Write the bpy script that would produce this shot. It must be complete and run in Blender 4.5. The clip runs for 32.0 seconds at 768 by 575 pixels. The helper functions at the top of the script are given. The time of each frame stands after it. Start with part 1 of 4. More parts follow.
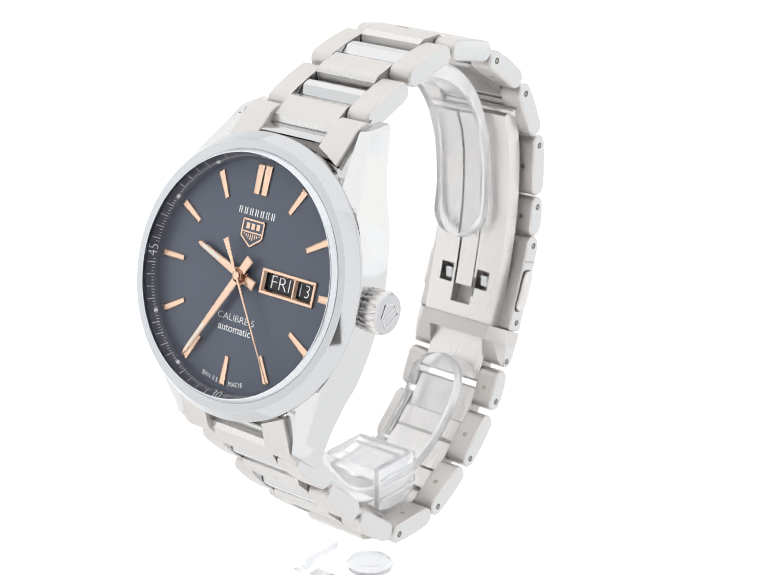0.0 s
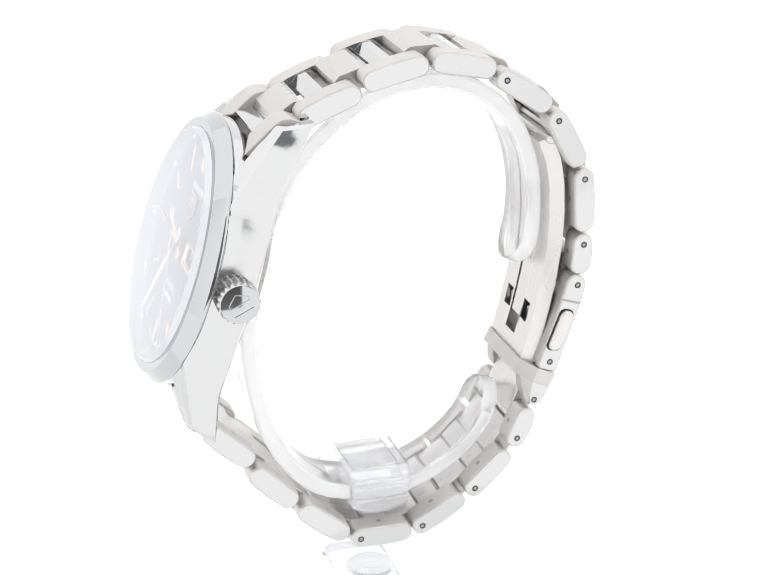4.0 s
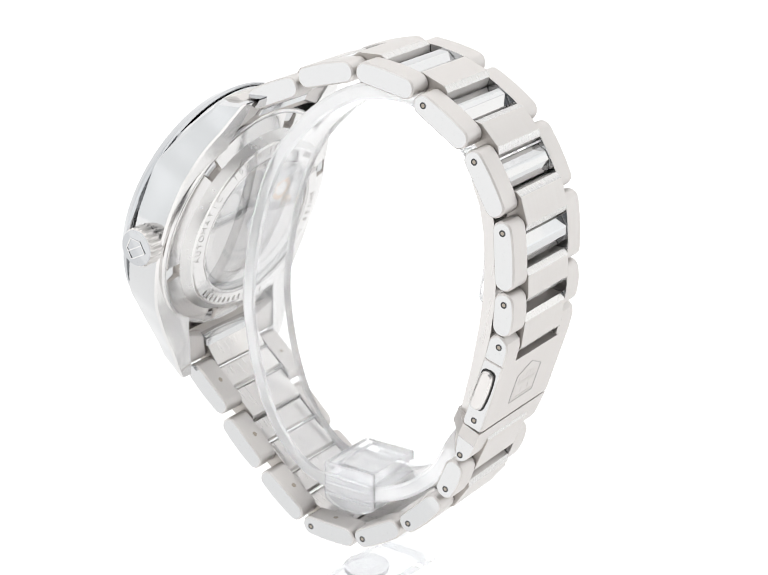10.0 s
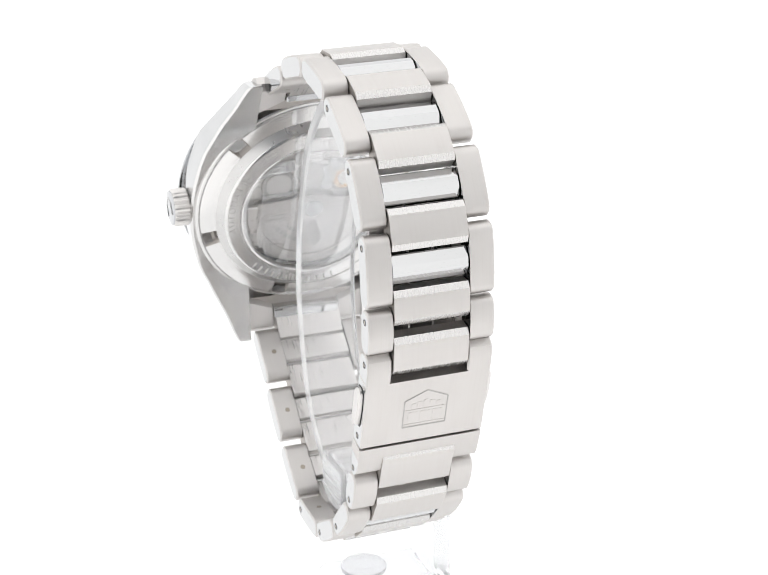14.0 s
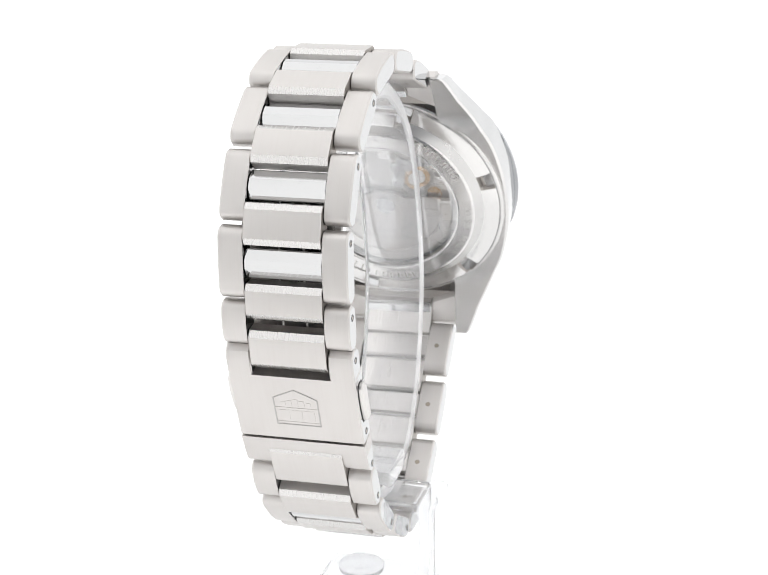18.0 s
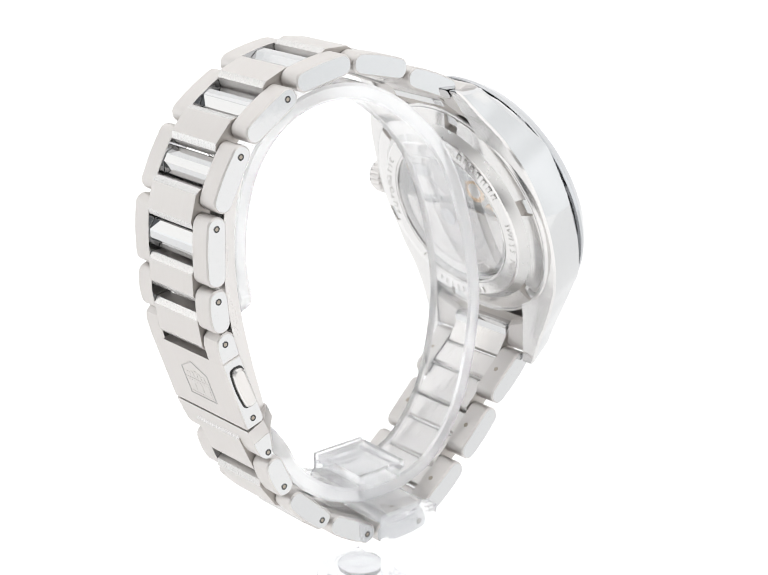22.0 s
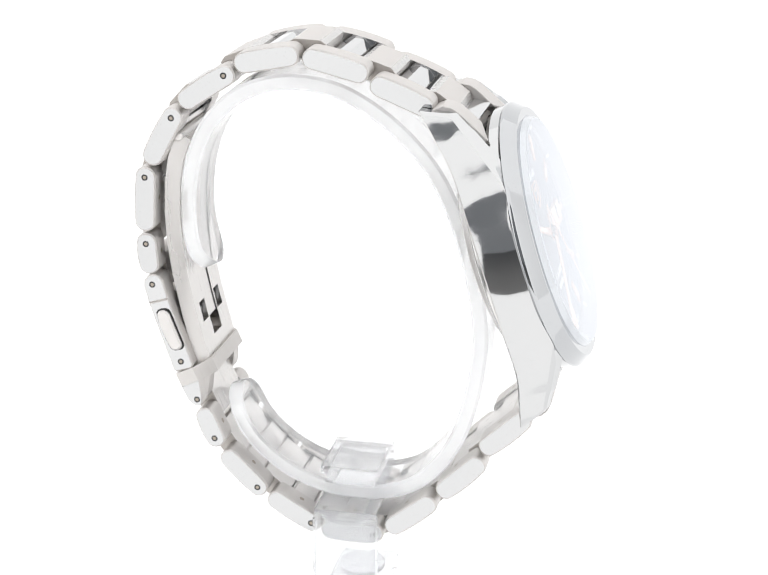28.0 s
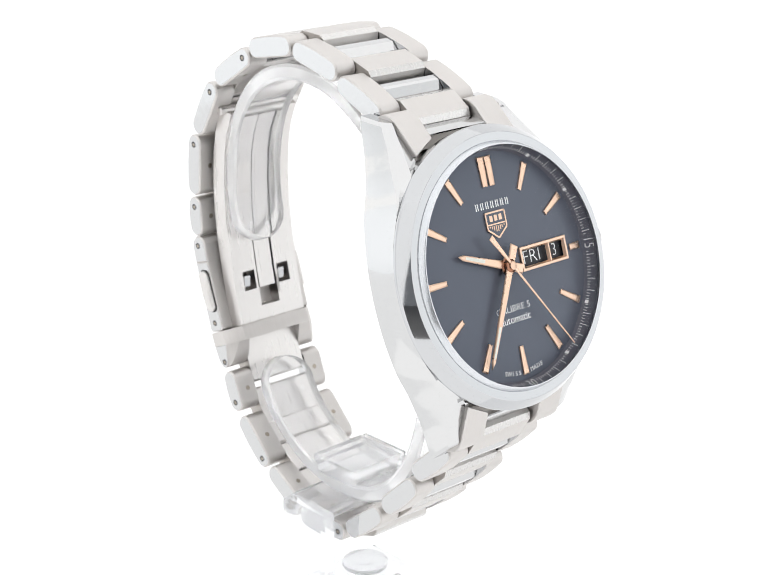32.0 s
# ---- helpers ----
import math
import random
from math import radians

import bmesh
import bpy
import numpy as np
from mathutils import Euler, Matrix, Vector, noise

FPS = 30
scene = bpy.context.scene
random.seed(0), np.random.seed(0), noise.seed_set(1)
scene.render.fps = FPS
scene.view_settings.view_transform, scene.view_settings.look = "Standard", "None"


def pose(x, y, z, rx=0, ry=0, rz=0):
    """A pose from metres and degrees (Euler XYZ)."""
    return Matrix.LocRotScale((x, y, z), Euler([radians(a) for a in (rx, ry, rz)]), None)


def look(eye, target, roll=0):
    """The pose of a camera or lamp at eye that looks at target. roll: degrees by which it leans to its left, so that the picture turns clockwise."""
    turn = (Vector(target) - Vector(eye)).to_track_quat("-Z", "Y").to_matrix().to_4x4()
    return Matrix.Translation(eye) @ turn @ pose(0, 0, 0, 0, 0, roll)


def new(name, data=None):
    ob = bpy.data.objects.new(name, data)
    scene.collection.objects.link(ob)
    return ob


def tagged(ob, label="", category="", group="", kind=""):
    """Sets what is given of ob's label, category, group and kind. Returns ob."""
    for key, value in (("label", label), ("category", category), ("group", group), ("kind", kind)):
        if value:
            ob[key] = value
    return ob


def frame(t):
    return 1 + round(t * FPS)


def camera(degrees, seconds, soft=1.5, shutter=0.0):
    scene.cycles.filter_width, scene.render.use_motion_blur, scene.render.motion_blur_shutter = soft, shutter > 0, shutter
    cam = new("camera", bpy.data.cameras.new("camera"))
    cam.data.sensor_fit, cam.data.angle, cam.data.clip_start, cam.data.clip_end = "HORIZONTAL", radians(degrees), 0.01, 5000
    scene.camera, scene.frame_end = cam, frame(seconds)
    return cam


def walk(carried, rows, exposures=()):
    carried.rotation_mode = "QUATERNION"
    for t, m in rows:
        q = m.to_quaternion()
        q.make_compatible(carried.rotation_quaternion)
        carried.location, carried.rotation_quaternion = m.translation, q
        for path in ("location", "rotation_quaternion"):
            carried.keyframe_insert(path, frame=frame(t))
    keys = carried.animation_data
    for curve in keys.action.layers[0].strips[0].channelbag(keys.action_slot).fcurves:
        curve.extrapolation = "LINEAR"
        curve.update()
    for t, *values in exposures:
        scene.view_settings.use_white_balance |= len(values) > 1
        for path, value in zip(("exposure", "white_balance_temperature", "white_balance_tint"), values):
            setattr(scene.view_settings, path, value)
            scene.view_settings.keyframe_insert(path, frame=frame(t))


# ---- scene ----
MM = 0.001
FLOOR = -0.055          # the floor below the turning axis' origin
LIFT = Matrix.Translation((0, 0, -FLOOR))

# ---- camera: it stands still before a light tent ----
cam = camera(24.59, 32.0, 0.9)
eye, aim = (0.00337, -0.26219, 0.09244 - FLOOR), (0.00337, -0.00066, -0.00182 - FLOOR)
# a small stop: what lies far behind the front edge turns slightly soft
cam.data.dof.use_dof, cam.data.dof.focus_distance, cam.data.dof.aperture_fstop = True, 0.246, 75.0
walk(cam, [(0.0, look(eye, aim, -0.298)), (32.0, look(eye, aim, -0.298))])

# ---- light: a tent of glowing diffusers in a dim room ----
TENT = 0.86             # how strongly the diffusers glow
LAMP = 0.95             # two strip lights added inside the side walls, out of view
world = bpy.data.worlds.new("dim_room")
world.use_nodes = True
world.node_tree.nodes["Background"].inputs[0].default_value = (0.2, 0.208, 0.22, 1)
world.node_tree.nodes["Background"].inputs[1].default_value = 1.0
scene.world = world
scene.view_settings.exposure = 0.32


# ---- materials ----
def nodes_of(name):
    m = bpy.data.materials.new(name)
    m.use_nodes = True
    return m, m.node_tree.nodes, m.node_tree.links


def grained(name, base, rough, metallic, stretch, spread=0.06, rough_spread=0.1, bump=0.0, wave=0.0):
    """A surface with fine grain stretched by the three scales and broad, faint stains."""
    m, n, l = nodes_of(name)
    p = n["Principled BSDF"]
    tex = n.new("ShaderNodeTexCoord")
    mp = n.new("ShaderNodeMapping")
    mp.inputs["Scale"].default_value = stretch
    l.new(tex.outputs["Object"], mp.inputs["Vector"])
    fine = n.new("ShaderNodeTexNoise")
    fine.inputs["Scale"].default_value = 1.0
    fine.inputs["Detail"].default_value = 3.0
    l.new(mp.outputs["Vector"], fine.inputs["Vector"])
    broad = n.new("ShaderNodeTexNoise")
    broad.inputs["Scale"].default_value = 160.0
    broad.inputs["Detail"].default_value = 2.0
    l.new(tex.outputs["Object"], broad.inputs["Vector"])
    mixv = n.new("ShaderNodeMath")
    mixv.operation = "MULTIPLY_ADD"
    mixv.inputs[1].default_value = 0.65
    l.new(fine.outputs["Fac"], mixv.inputs[0])
    half = n.new("ShaderNodeMath")
    half.operation = "MULTIPLY"
    half.inputs[1].default_value = 0.35
    l.new(broad.outputs["Fac"], half.inputs[0])
    l.new(half.outputs[0], mixv.inputs[2])
    ramp = n.new("ShaderNodeMapRange")
    ramp.inputs["From Min"].default_value, ramp.inputs["From Max"].default_value = 0.3, 0.7
    ramp.inputs["To Min"].default_value, ramp.inputs["To Max"].default_value = max(0.01, rough - rough_spread), rough + rough_spread
    l.new(mixv.outputs[0], ramp.inputs["Value"])
    l.new(ramp.outputs[0], p.inputs["Roughness"])
    col = n.new("ShaderNodeMix")
    col.data_type = "RGBA"
    col.inputs[6].default_value = tuple(c * (1 - spread) for c in base) + (1,)
    col.inputs[7].default_value = tuple(min(1, c * (1 + spread)) for c in base) + (1,)
    l.new(mixv.outputs[0], col.inputs[0])
    l.new(col.outputs[2], p.inputs["Base Color"])
    p.inputs["Metallic"].default_value = metallic
    if bump or wave:
        b = n.new("ShaderNodeBump")
        b.inputs["Strength"].default_value = bump or wave
        b.inputs["Distance"].default_value = 0.00002 if bump else 0.00008
        l.new((fine if bump else broad).outputs["Fac"], b.inputs["Height"])
        l.new(b.outputs[0], p.inputs["Normal"])
    return m


def clear(name, tint=(1, 1, 1), ior=1.49, rough=0.0, milky=0.0):
    m, n, l = nodes_of(name)
    p = n["Principled BSDF"]
    p.inputs["Base Color"].default_value = (*tint, 1)
    p.inputs["Transmission Weight"].default_value = 1.0 - milky
    p.inputs["IOR"].default_value = ior
    p.inputs["Roughness"].default_value = rough
    return m


def thin_glass(name, least, most, tint, power, start=0.0):
    """A clear sheet: see-through, with gloss that grows from least to most towards grazing angles."""
    m, n, l = nodes_of(name)
    n.remove(n["Principled BSDF"])
    t, g, mix = n.new("ShaderNodeBsdfTransparent"), n.new("ShaderNodeBsdfGlossy"), n.new("ShaderNodeMixShader")
    g.inputs["Roughness"].default_value = 0.03
    g.inputs["Color"].default_value = (*tint, 1)
    lw, pw, mul = n.new("ShaderNodeLayerWeight"), n.new("ShaderNodeMath"), n.new("ShaderNodeMapRange")
    lw.inputs["Blend"].default_value = 0.5
    pw.operation = "POWER"
    pw.inputs[1].default_value = power
    mul.interpolation_type = "SMOOTHSTEP" if start else "LINEAR"
    mul.inputs["From Min"].default_value = start
    mul.inputs["To Min"].default_value, mul.inputs["To Max"].default_value = least, most
    l.new(lw.outputs["Facing"], pw.inputs[0])
    l.new(pw.outputs[0], mul.inputs["Value"])
    l.new(mul.outputs[0], mix.inputs[0])
    l.new(t.outputs[0], mix.inputs[1])
    l.new(g.outputs[0], mix.inputs[2])
    l.new(mix.outputs[0], n["Material Output"].inputs["Surface"])
    return m


def glow(name, colour, strength, base=0.25):
    m, n, l = nodes_of(name)
    p = n["Principled BSDF"]
    p.inputs["Base Color"].default_value = (base, base, base, 1)
    p.inputs["Roughness"].default_value = 0.9
    p.inputs["Emission Color"].default_value = (*colour, 1)
    p.inputs["Emission Strength"].default_value = strength
    return m


BRUSHED = grained("brushed_steel", (0.628, 0.606, 0.59), 0.52, 1.0, (4200, 110, 110), 0.1, 0.15, 0.02)
# lightened copy: glare over the loop's inside is put into its colour
BRUSHED_IN = grained("brushed_steel_lifted", (0.655, 0.635, 0.62), 0.30, 1.0, (4200, 90, 90), 0.04, 0.05, 0.015)
POLISHED = grained("polished_steel", (0.505, 0.513, 0.525), 0.07, 1.0, (900, 900, 900), 0.02, 0.03)
FLANK = grained("polished_flank_steel", (0.583, 0.585, 0.588), 0.07, 1.0, (700, 2600, 700), 0.02, 0.045, 0.0, wave=0.35)
DARKSTEEL = grained("bronzed_pin_steel", (0.351, 0.312, 0.264), 0.3, 1.0, (900, 900, 900), 0.05, 0.05)
# both lightened: part of the back glass's white reflection is in these colours
MOVEMENT = grained("movement_steel", (0.74, 0.728, 0.715), 0.32, 1.0, (300, 4000, 300), 0.15, 0.1)
GEAR = grained("gear_recess", (0.44, 0.43, 0.42), 0.4, 1.0, (800, 800, 800), 0.3, 0.1)
# lightened: the strong light on the back is put into this colour
BACKSTEEL = grained("lightened_satin_steel", (0.688, 0.679, 0.671), 0.17, 1.0, (900, 900, 900), 0.03, 0.05)
# darkened gold: the hub's dark reflections are put into its colour
DARK_GOLD = grained("darkened_rose_gold", (0.34, 0.17, 0.11), 0.18, 1.0, (900, 900, 900), 0.1, 0.05)
BRASS = grained("gilt_brass", (0.64, 0.399, 0.176), 0.25, 1.0, (900, 900, 900), 0.1, 0.05)
GOLD = grained("rose_gold", (0.775, 0.547, 0.411), 0.3, 1.0, (900, 900, 900), 0.04, 0.06)
# lifted above black: the glass's faint reflection is put into this colour
DIAL = grained("lifted_dial_lacquer", (0.098, 0.106, 0.134), 0.3, 0.0, (300, 300, 300), 0.03, 0.004)
DIAL.node_tree.nodes["Principled BSDF"].inputs["Specular IOR Level"].default_value = 0.45
DIAL.node_tree.nodes["Principled BSDF"].inputs["Specular Tint"].default_value = (0.70, 0.84, 1.0, 1)
FLANGE = grained("black_flange_lacquer", (0.096, 0.1, 0.129), 0.35, 0.0, (300, 300, 300), 0.03, 0.01)
PRINT = grained("white_print", (0.86, 0.87, 0.88), 0.5, 0.0, (2500, 2500, 2500), 0.03, 0.05)
LUME = grained("pale_lume", (0.74, 0.76, 0.70), 0.55, 0.0, (2500, 2500, 2500), 0.04, 0.05)
DATEDISC = grained("black_date_disc", (0.02, 0.021, 0.026), 0.5, 0.0, (2500, 2500, 2500), 0.1, 0.05)
ETCH = grained("etched_steel", (0.479, 0.467, 0.459), 0.5, 1.0, (2500, 2500, 2500), 0.08, 0.05)
BACKBAND = grained("satin_band_steel", (0.6, 0.592, 0.585), 0.3, 1.0, (900, 900, 900), 0.03, 0.05)
ENGRAVED = grained("engraved_steel", (0.63, 0.615, 0.605), 0.5, 1.0, (2500, 2500, 2500), 0.06, 0.05)
CHAMFER = grained("scuffed_chamfer_steel", (0.61, 0.6, 0.59), 0.26, 1.0, (6500, 200, 200), 0.07, 0.06, 0.008)
# duller steel: the shade between the links is put into its colour
DARKENED = grained("darkened_steel", (0.45, 0.422, 0.398), 0.48, 1.0, (1200, 1200, 1200), 0.12, 0.08)
# black that paints in the shade of narrow gaps
GAP_BLACK = grained("black_gap_filler", (0.03, 0.03, 0.03), 0.5, 0.0, (2500, 2500, 2500), 0.1, 0.05)
SAPPHIRE = thin_glass("coated_sapphire", 0.0, 0.92, (0.94, 0.96, 1.0), 1.0, 0.31)      # no gloss before steep angles; the dial's colour carries the faint veil
BACKGLASS = thin_glass("back_sapphire", 0.36, 1.0, (1, 1, 1), 4.0)
ACRYLIC = clear("clear_acrylic", (0.99, 0.992, 0.998), 1.32, 0.06, 0.1)
# milky white stands in for light piped to the clear acrylic's edges
MILKY_ACRYLIC = clear("milky_acrylic", (0.99, 0.992, 0.998), 1.28, 0.22, 0.36)
CLIPGLASS = clear("thick_clear_acrylic", (0.99, 0.992, 1.0), 1.25, 0.08, 0.2)
FOOTGLASS = clear("thin_clear_acrylic", (0.915, 0.92, 0.93), 1.12, 0.12, 0.2)
# a mirror-like ring stands in for reflections inside the glass edge
RIM = grained("mirror_crystal_edge", (0.62, 0.64, 0.67), 0.22, 0.8, (900, 900, 900), 0.05, 0.05)


def lay(m, amount):
    """Brushing along the link: gloss spreads across the brush lines and stays tight along them."""
    n, l = m.node_tree.nodes, m.node_tree.links
    t = n.new("ShaderNodeTangent")
    t.direction_type, t.axis = "RADIAL", "X"
    p = n["Principled BSDF"]
    p.inputs["Anisotropic"].default_value, p.inputs["Anisotropic Rotation"].default_value = amount, 0.25
    l.new(t.outputs[0], p.inputs["Tangent"])


for m in (BRUSHED, BRUSHED_IN, CHAMFER):
    lay(m, 0.6)


def glow_falloff(m, centre, near, far, reach, mask=(0, 1, 1), start=0.06):
    """Puts a bright middle into a cloth's emission, fading outwards; no lamps behind it."""
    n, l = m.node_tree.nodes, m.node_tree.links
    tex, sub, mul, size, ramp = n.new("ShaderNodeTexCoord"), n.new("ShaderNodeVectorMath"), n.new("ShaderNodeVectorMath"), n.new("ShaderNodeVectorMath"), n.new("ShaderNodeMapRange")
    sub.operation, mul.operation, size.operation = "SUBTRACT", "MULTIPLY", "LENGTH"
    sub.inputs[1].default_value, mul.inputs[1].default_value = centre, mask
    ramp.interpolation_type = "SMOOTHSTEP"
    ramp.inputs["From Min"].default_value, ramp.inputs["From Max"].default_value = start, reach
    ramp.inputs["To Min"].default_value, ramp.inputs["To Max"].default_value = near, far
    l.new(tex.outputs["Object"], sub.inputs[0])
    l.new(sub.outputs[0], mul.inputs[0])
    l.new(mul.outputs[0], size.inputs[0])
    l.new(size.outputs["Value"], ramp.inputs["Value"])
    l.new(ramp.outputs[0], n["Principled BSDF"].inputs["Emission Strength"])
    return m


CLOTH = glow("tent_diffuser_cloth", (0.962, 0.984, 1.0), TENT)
glow_falloff(CLOTH, (0, 0.05, 0.11), 0.97, 0.64, 0.25)
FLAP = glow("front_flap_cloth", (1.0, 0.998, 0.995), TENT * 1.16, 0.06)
glow_falloff(FLAP, (0, 0, 0), 1.07, 0.9, 0.22, (1, 0, 0), 0.09)
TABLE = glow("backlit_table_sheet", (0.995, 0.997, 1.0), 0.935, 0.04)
# added: an unseen front strip that brightens the lower links
TABLE_FRONT = glow("brightened_table_front", (1.0, 0.998, 0.996), 1.06, 0.05)
TOP = glow("tent_top_cloth", (1.0, 0.998, 0.996), TENT * 1.05)
STRIP = glow("added_strip_diffuser", (1.0, 0.99, 0.97), LAMP)
FLOORING = grained("grey_tabletop", (0.24, 0.236, 0.232), 0.6, 0.0, (60, 60, 60), 0.1, 0.1)


# ---- mesh helpers (lengths in millimetres until a mesh is made) ----
def mesh_of(name, bm, mats, sharp=28):
    me = bpy.data.meshes.new(name)
    for v in bm.verts:
        v.co *= MM
    bmesh.ops.recalc_face_normals(bm, faces=bm.faces)
    for f in bm.faces:
        f.smooth = True
    bm.to_mesh(me)
    bm.free()
    me.set_sharp_from_angle(angle=radians(sharp))
    for m in mats if isinstance(mats, (list, tuple)) else [mats]:
        me.materials.append(m)
    return me


def mm_pose(m):
    """The same pose with its place turned from millimetres to metres."""
    out = m.copy()
    out.translation = m.translation * MM
    return out


def part(name, bm, mats, parent, label="", m=None, sharp=28):
    me = bm if isinstance(bm, bpy.types.Mesh) else mesh_of(name, bm, mats, sharp)
    ob = new(name, me)
    ob.parent = parent
    if m is not None:
        ob.matrix_basis = mm_pose(m)
    return tagged(ob, label)


def inset(poly, d):
    """A convex outline moved inwards by d."""
    n, out = len(poly), []
    area = sum(poly[i][0] * poly[(i + 1) % n][1] - poly[(i + 1) % n][0] * poly[i][1] for i in range(n))
    s = 1 if area > 0 else -1
    for i in range(n):
        a, b, c = Vector(poly[i - 1]), Vector(poly[i]), Vector(poly[(i + 1) % n])
        e, f = (b - a).normalized(), (c - b).normalized()
        n1, n2 = Vector((-e.y, e.x)) * s, Vector((-f.y, f.x)) * s
        k = (n1 + n2)
        k = k / max(0.3, 1 + n1.dot(n2))
        out.append(tuple(b + k * d))
    return out


def prism(bm, poly, x0, x1, edge=0.15, cap=0, edge0=None):
    """Sweeps an outline in the (y, z) plane along x, with bevelled rims; the caps take material slot cap."""
    e0 = edge if edge0 is None else edge0
    rings = []
    for x, d in ((x0, e0), (x0 + e0, 0), (x1 - edge, 0), (x1, edge)):
        rings.append([bm.verts.new((x, *p)) for p in (inset(poly, d) if d else poly)])
    n = len(poly)
    for a, b in zip(rings, rings[1:]):
        for i in range(n):
            bm.faces.new((a[i], a[(i + 1) % n], b[(i + 1) % n], b[i]))
    for r in (rings[0], rings[-1]):
        bm.faces.new(r).material_index = cap
    return bm


def block(bm, lo, hi, edge=0.1):
    """A box with bevelled edges."""
    (x0, y0, z0), (x1, y1, z1) = lo, hi
    e = min(edge, (y1 - y0) / 3, (z1 - z0) / 3)
    poly = [(y0 + e, z0), (y1 - e, z0), (y1, z0 + e), (y1, z1 - e), (y1 - e, z1), (y0 + e, z1), (y0, z1 - e), (y0, z0 + e)]
    return prism(bm, poly, x0, x1, min(edge, (x1 - x0) / 3))


def lathe(bm, prof, n=96, a0=0.0, a1=360.0, cap_ends=False, slots=None):
    """Turns (radius, height) points about z; slots gives a material slot for each band."""
    full = abs(a1 - a0) >= 360
    rows = []
    for i in range(n if full else n + 1):
        a = radians(a0 + (a1 - a0) * i / n)
        rows.append([bm.verts.new((r * math.cos(a), r * math.sin(a), z)) for r, z in prof])
    for i in range(len(rows) if full else len(rows) - 1):
        p, q = rows[i], rows[(i + 1) % len(rows)]
        for k in range(len(prof) - 1):
            f = bm.faces.new((p[k], q[k], q[k + 1], p[k + 1]))
            if slots:
                f.material_index = slots[k]
    if cap_ends and not full:
        bm.faces.new(rows[0]), bm.faces.new(rows[-1])
    return bm


def disc(bm, r, z, n=64, cx=0.0, cy=0.0):
    return bm.faces.new([bm.verts.new((cx + r * math.cos(2 * math.pi * i / n), cy + r * math.sin(2 * math.pi * i / n), z)) for i in range(n)])


def slab(bm, poly, z0, z1, edge=0.0):
    """Raises an outline in the (x, y) plane from z0 to z1, its upper rim bevelled."""
    levels = [(z0, 0.0), (z1 - edge, 0.0)] + ([(z1, edge)] if edge else [])
    rings = [[bm.verts.new((*p, z)) for p in (inset(poly, d) if d else poly)] for z, d in levels]
    n = len(poly)
    for a, b in zip(rings, rings[1:]):
        for i in range(n):
            bm.faces.new((a[i], a[(i + 1) % n], b[(i + 1) % n], b[i]))
    bm.faces.new(rings[0]), bm.faces.new(rings[-1])
    return bm


def bars_of(bm, p, q, width, z0, z1):
    """A straight ridge from p to q in the (x, y) plane."""
    p, q = Vector(p), Vector(q)
    d = (q - p).normalized()
    s = Vector((-d.y, d.x)) * width / 2
    return slab(bm, [tuple(p - s), tuple(q - s), tuple(q + s), tuple(p + s)], z0, z1)


def lettering(text, size, depth=0.03, squeeze=1.0, thin=0.0):
    """A flat mesh of written characters, centred, in the (x, y) plane."""
    cu = bpy.data.curves.new("lettering", "FONT")
    cu.body, cu.size, cu.extrude, cu.align_x, cu.align_y = text, size, depth, "CENTER", "CENTER"
    cu.resolution_u, cu.offset = 3, -thin
    ob = new("lettering", cu)
    dg = bpy.context.evaluated_depsgraph_get()
    me = bpy.data.meshes.new_from_object(ob.evaluated_get(dg))
    bpy.data.objects.remove(ob)
    bm = bmesh.new()
    bm.from_mesh(me)
    bpy.data.meshes.remove(me)
    for v in bm.verts:
        v.co.x *= squeeze
    return bm


def merge(bm, other, m=None):
    """Adds another bmesh to bm, moved by m."""
    me = bpy.data.meshes.new("merged")
    if m is not None:
        other.transform(m)
    other.to_mesh(me)
    other.free()
    bm.from_mesh(me)
    bpy.data.meshes.remove(me)
    return bm


def empty(name, label, category):
    ob = new(name)
    ob.empty_display_size = 0.01
    return tagged(ob, label, category)


def turned(deg):
    return Matrix.Rotation(radians(deg), 4, "Z")


def panel(name, corners, mats, label, kind="structure", thick=0.004):
    """A flat sheet with a thickness, from four corners in metres."""
    bm = bmesh.new()
    a, b, c, d = (Vector(p) for p in corners)
    nrm = (b - a).cross(d - a).normalized() * thick
    front = [bm.verts.new(p) for p in (a, b, c, d)]
    back = [bm.verts.new(p - nrm) for p in (a, b, c, d)]
    bm.faces.new(front), bm.faces.new(back[::-1])
    for i in range(4):
        bm.faces.new((front[i], back[i], back[(i + 1) % 4], front[(i + 1) % 4]))
    bmesh.ops.recalc_face_normals(bm, faces=bm.faces)
    me = bpy.data.meshes.new(name)
    bm.to_mesh(me)
    bm.free()
    me.materials.append(mats)
    return tagged(new(name, me), label, "", "", kind)


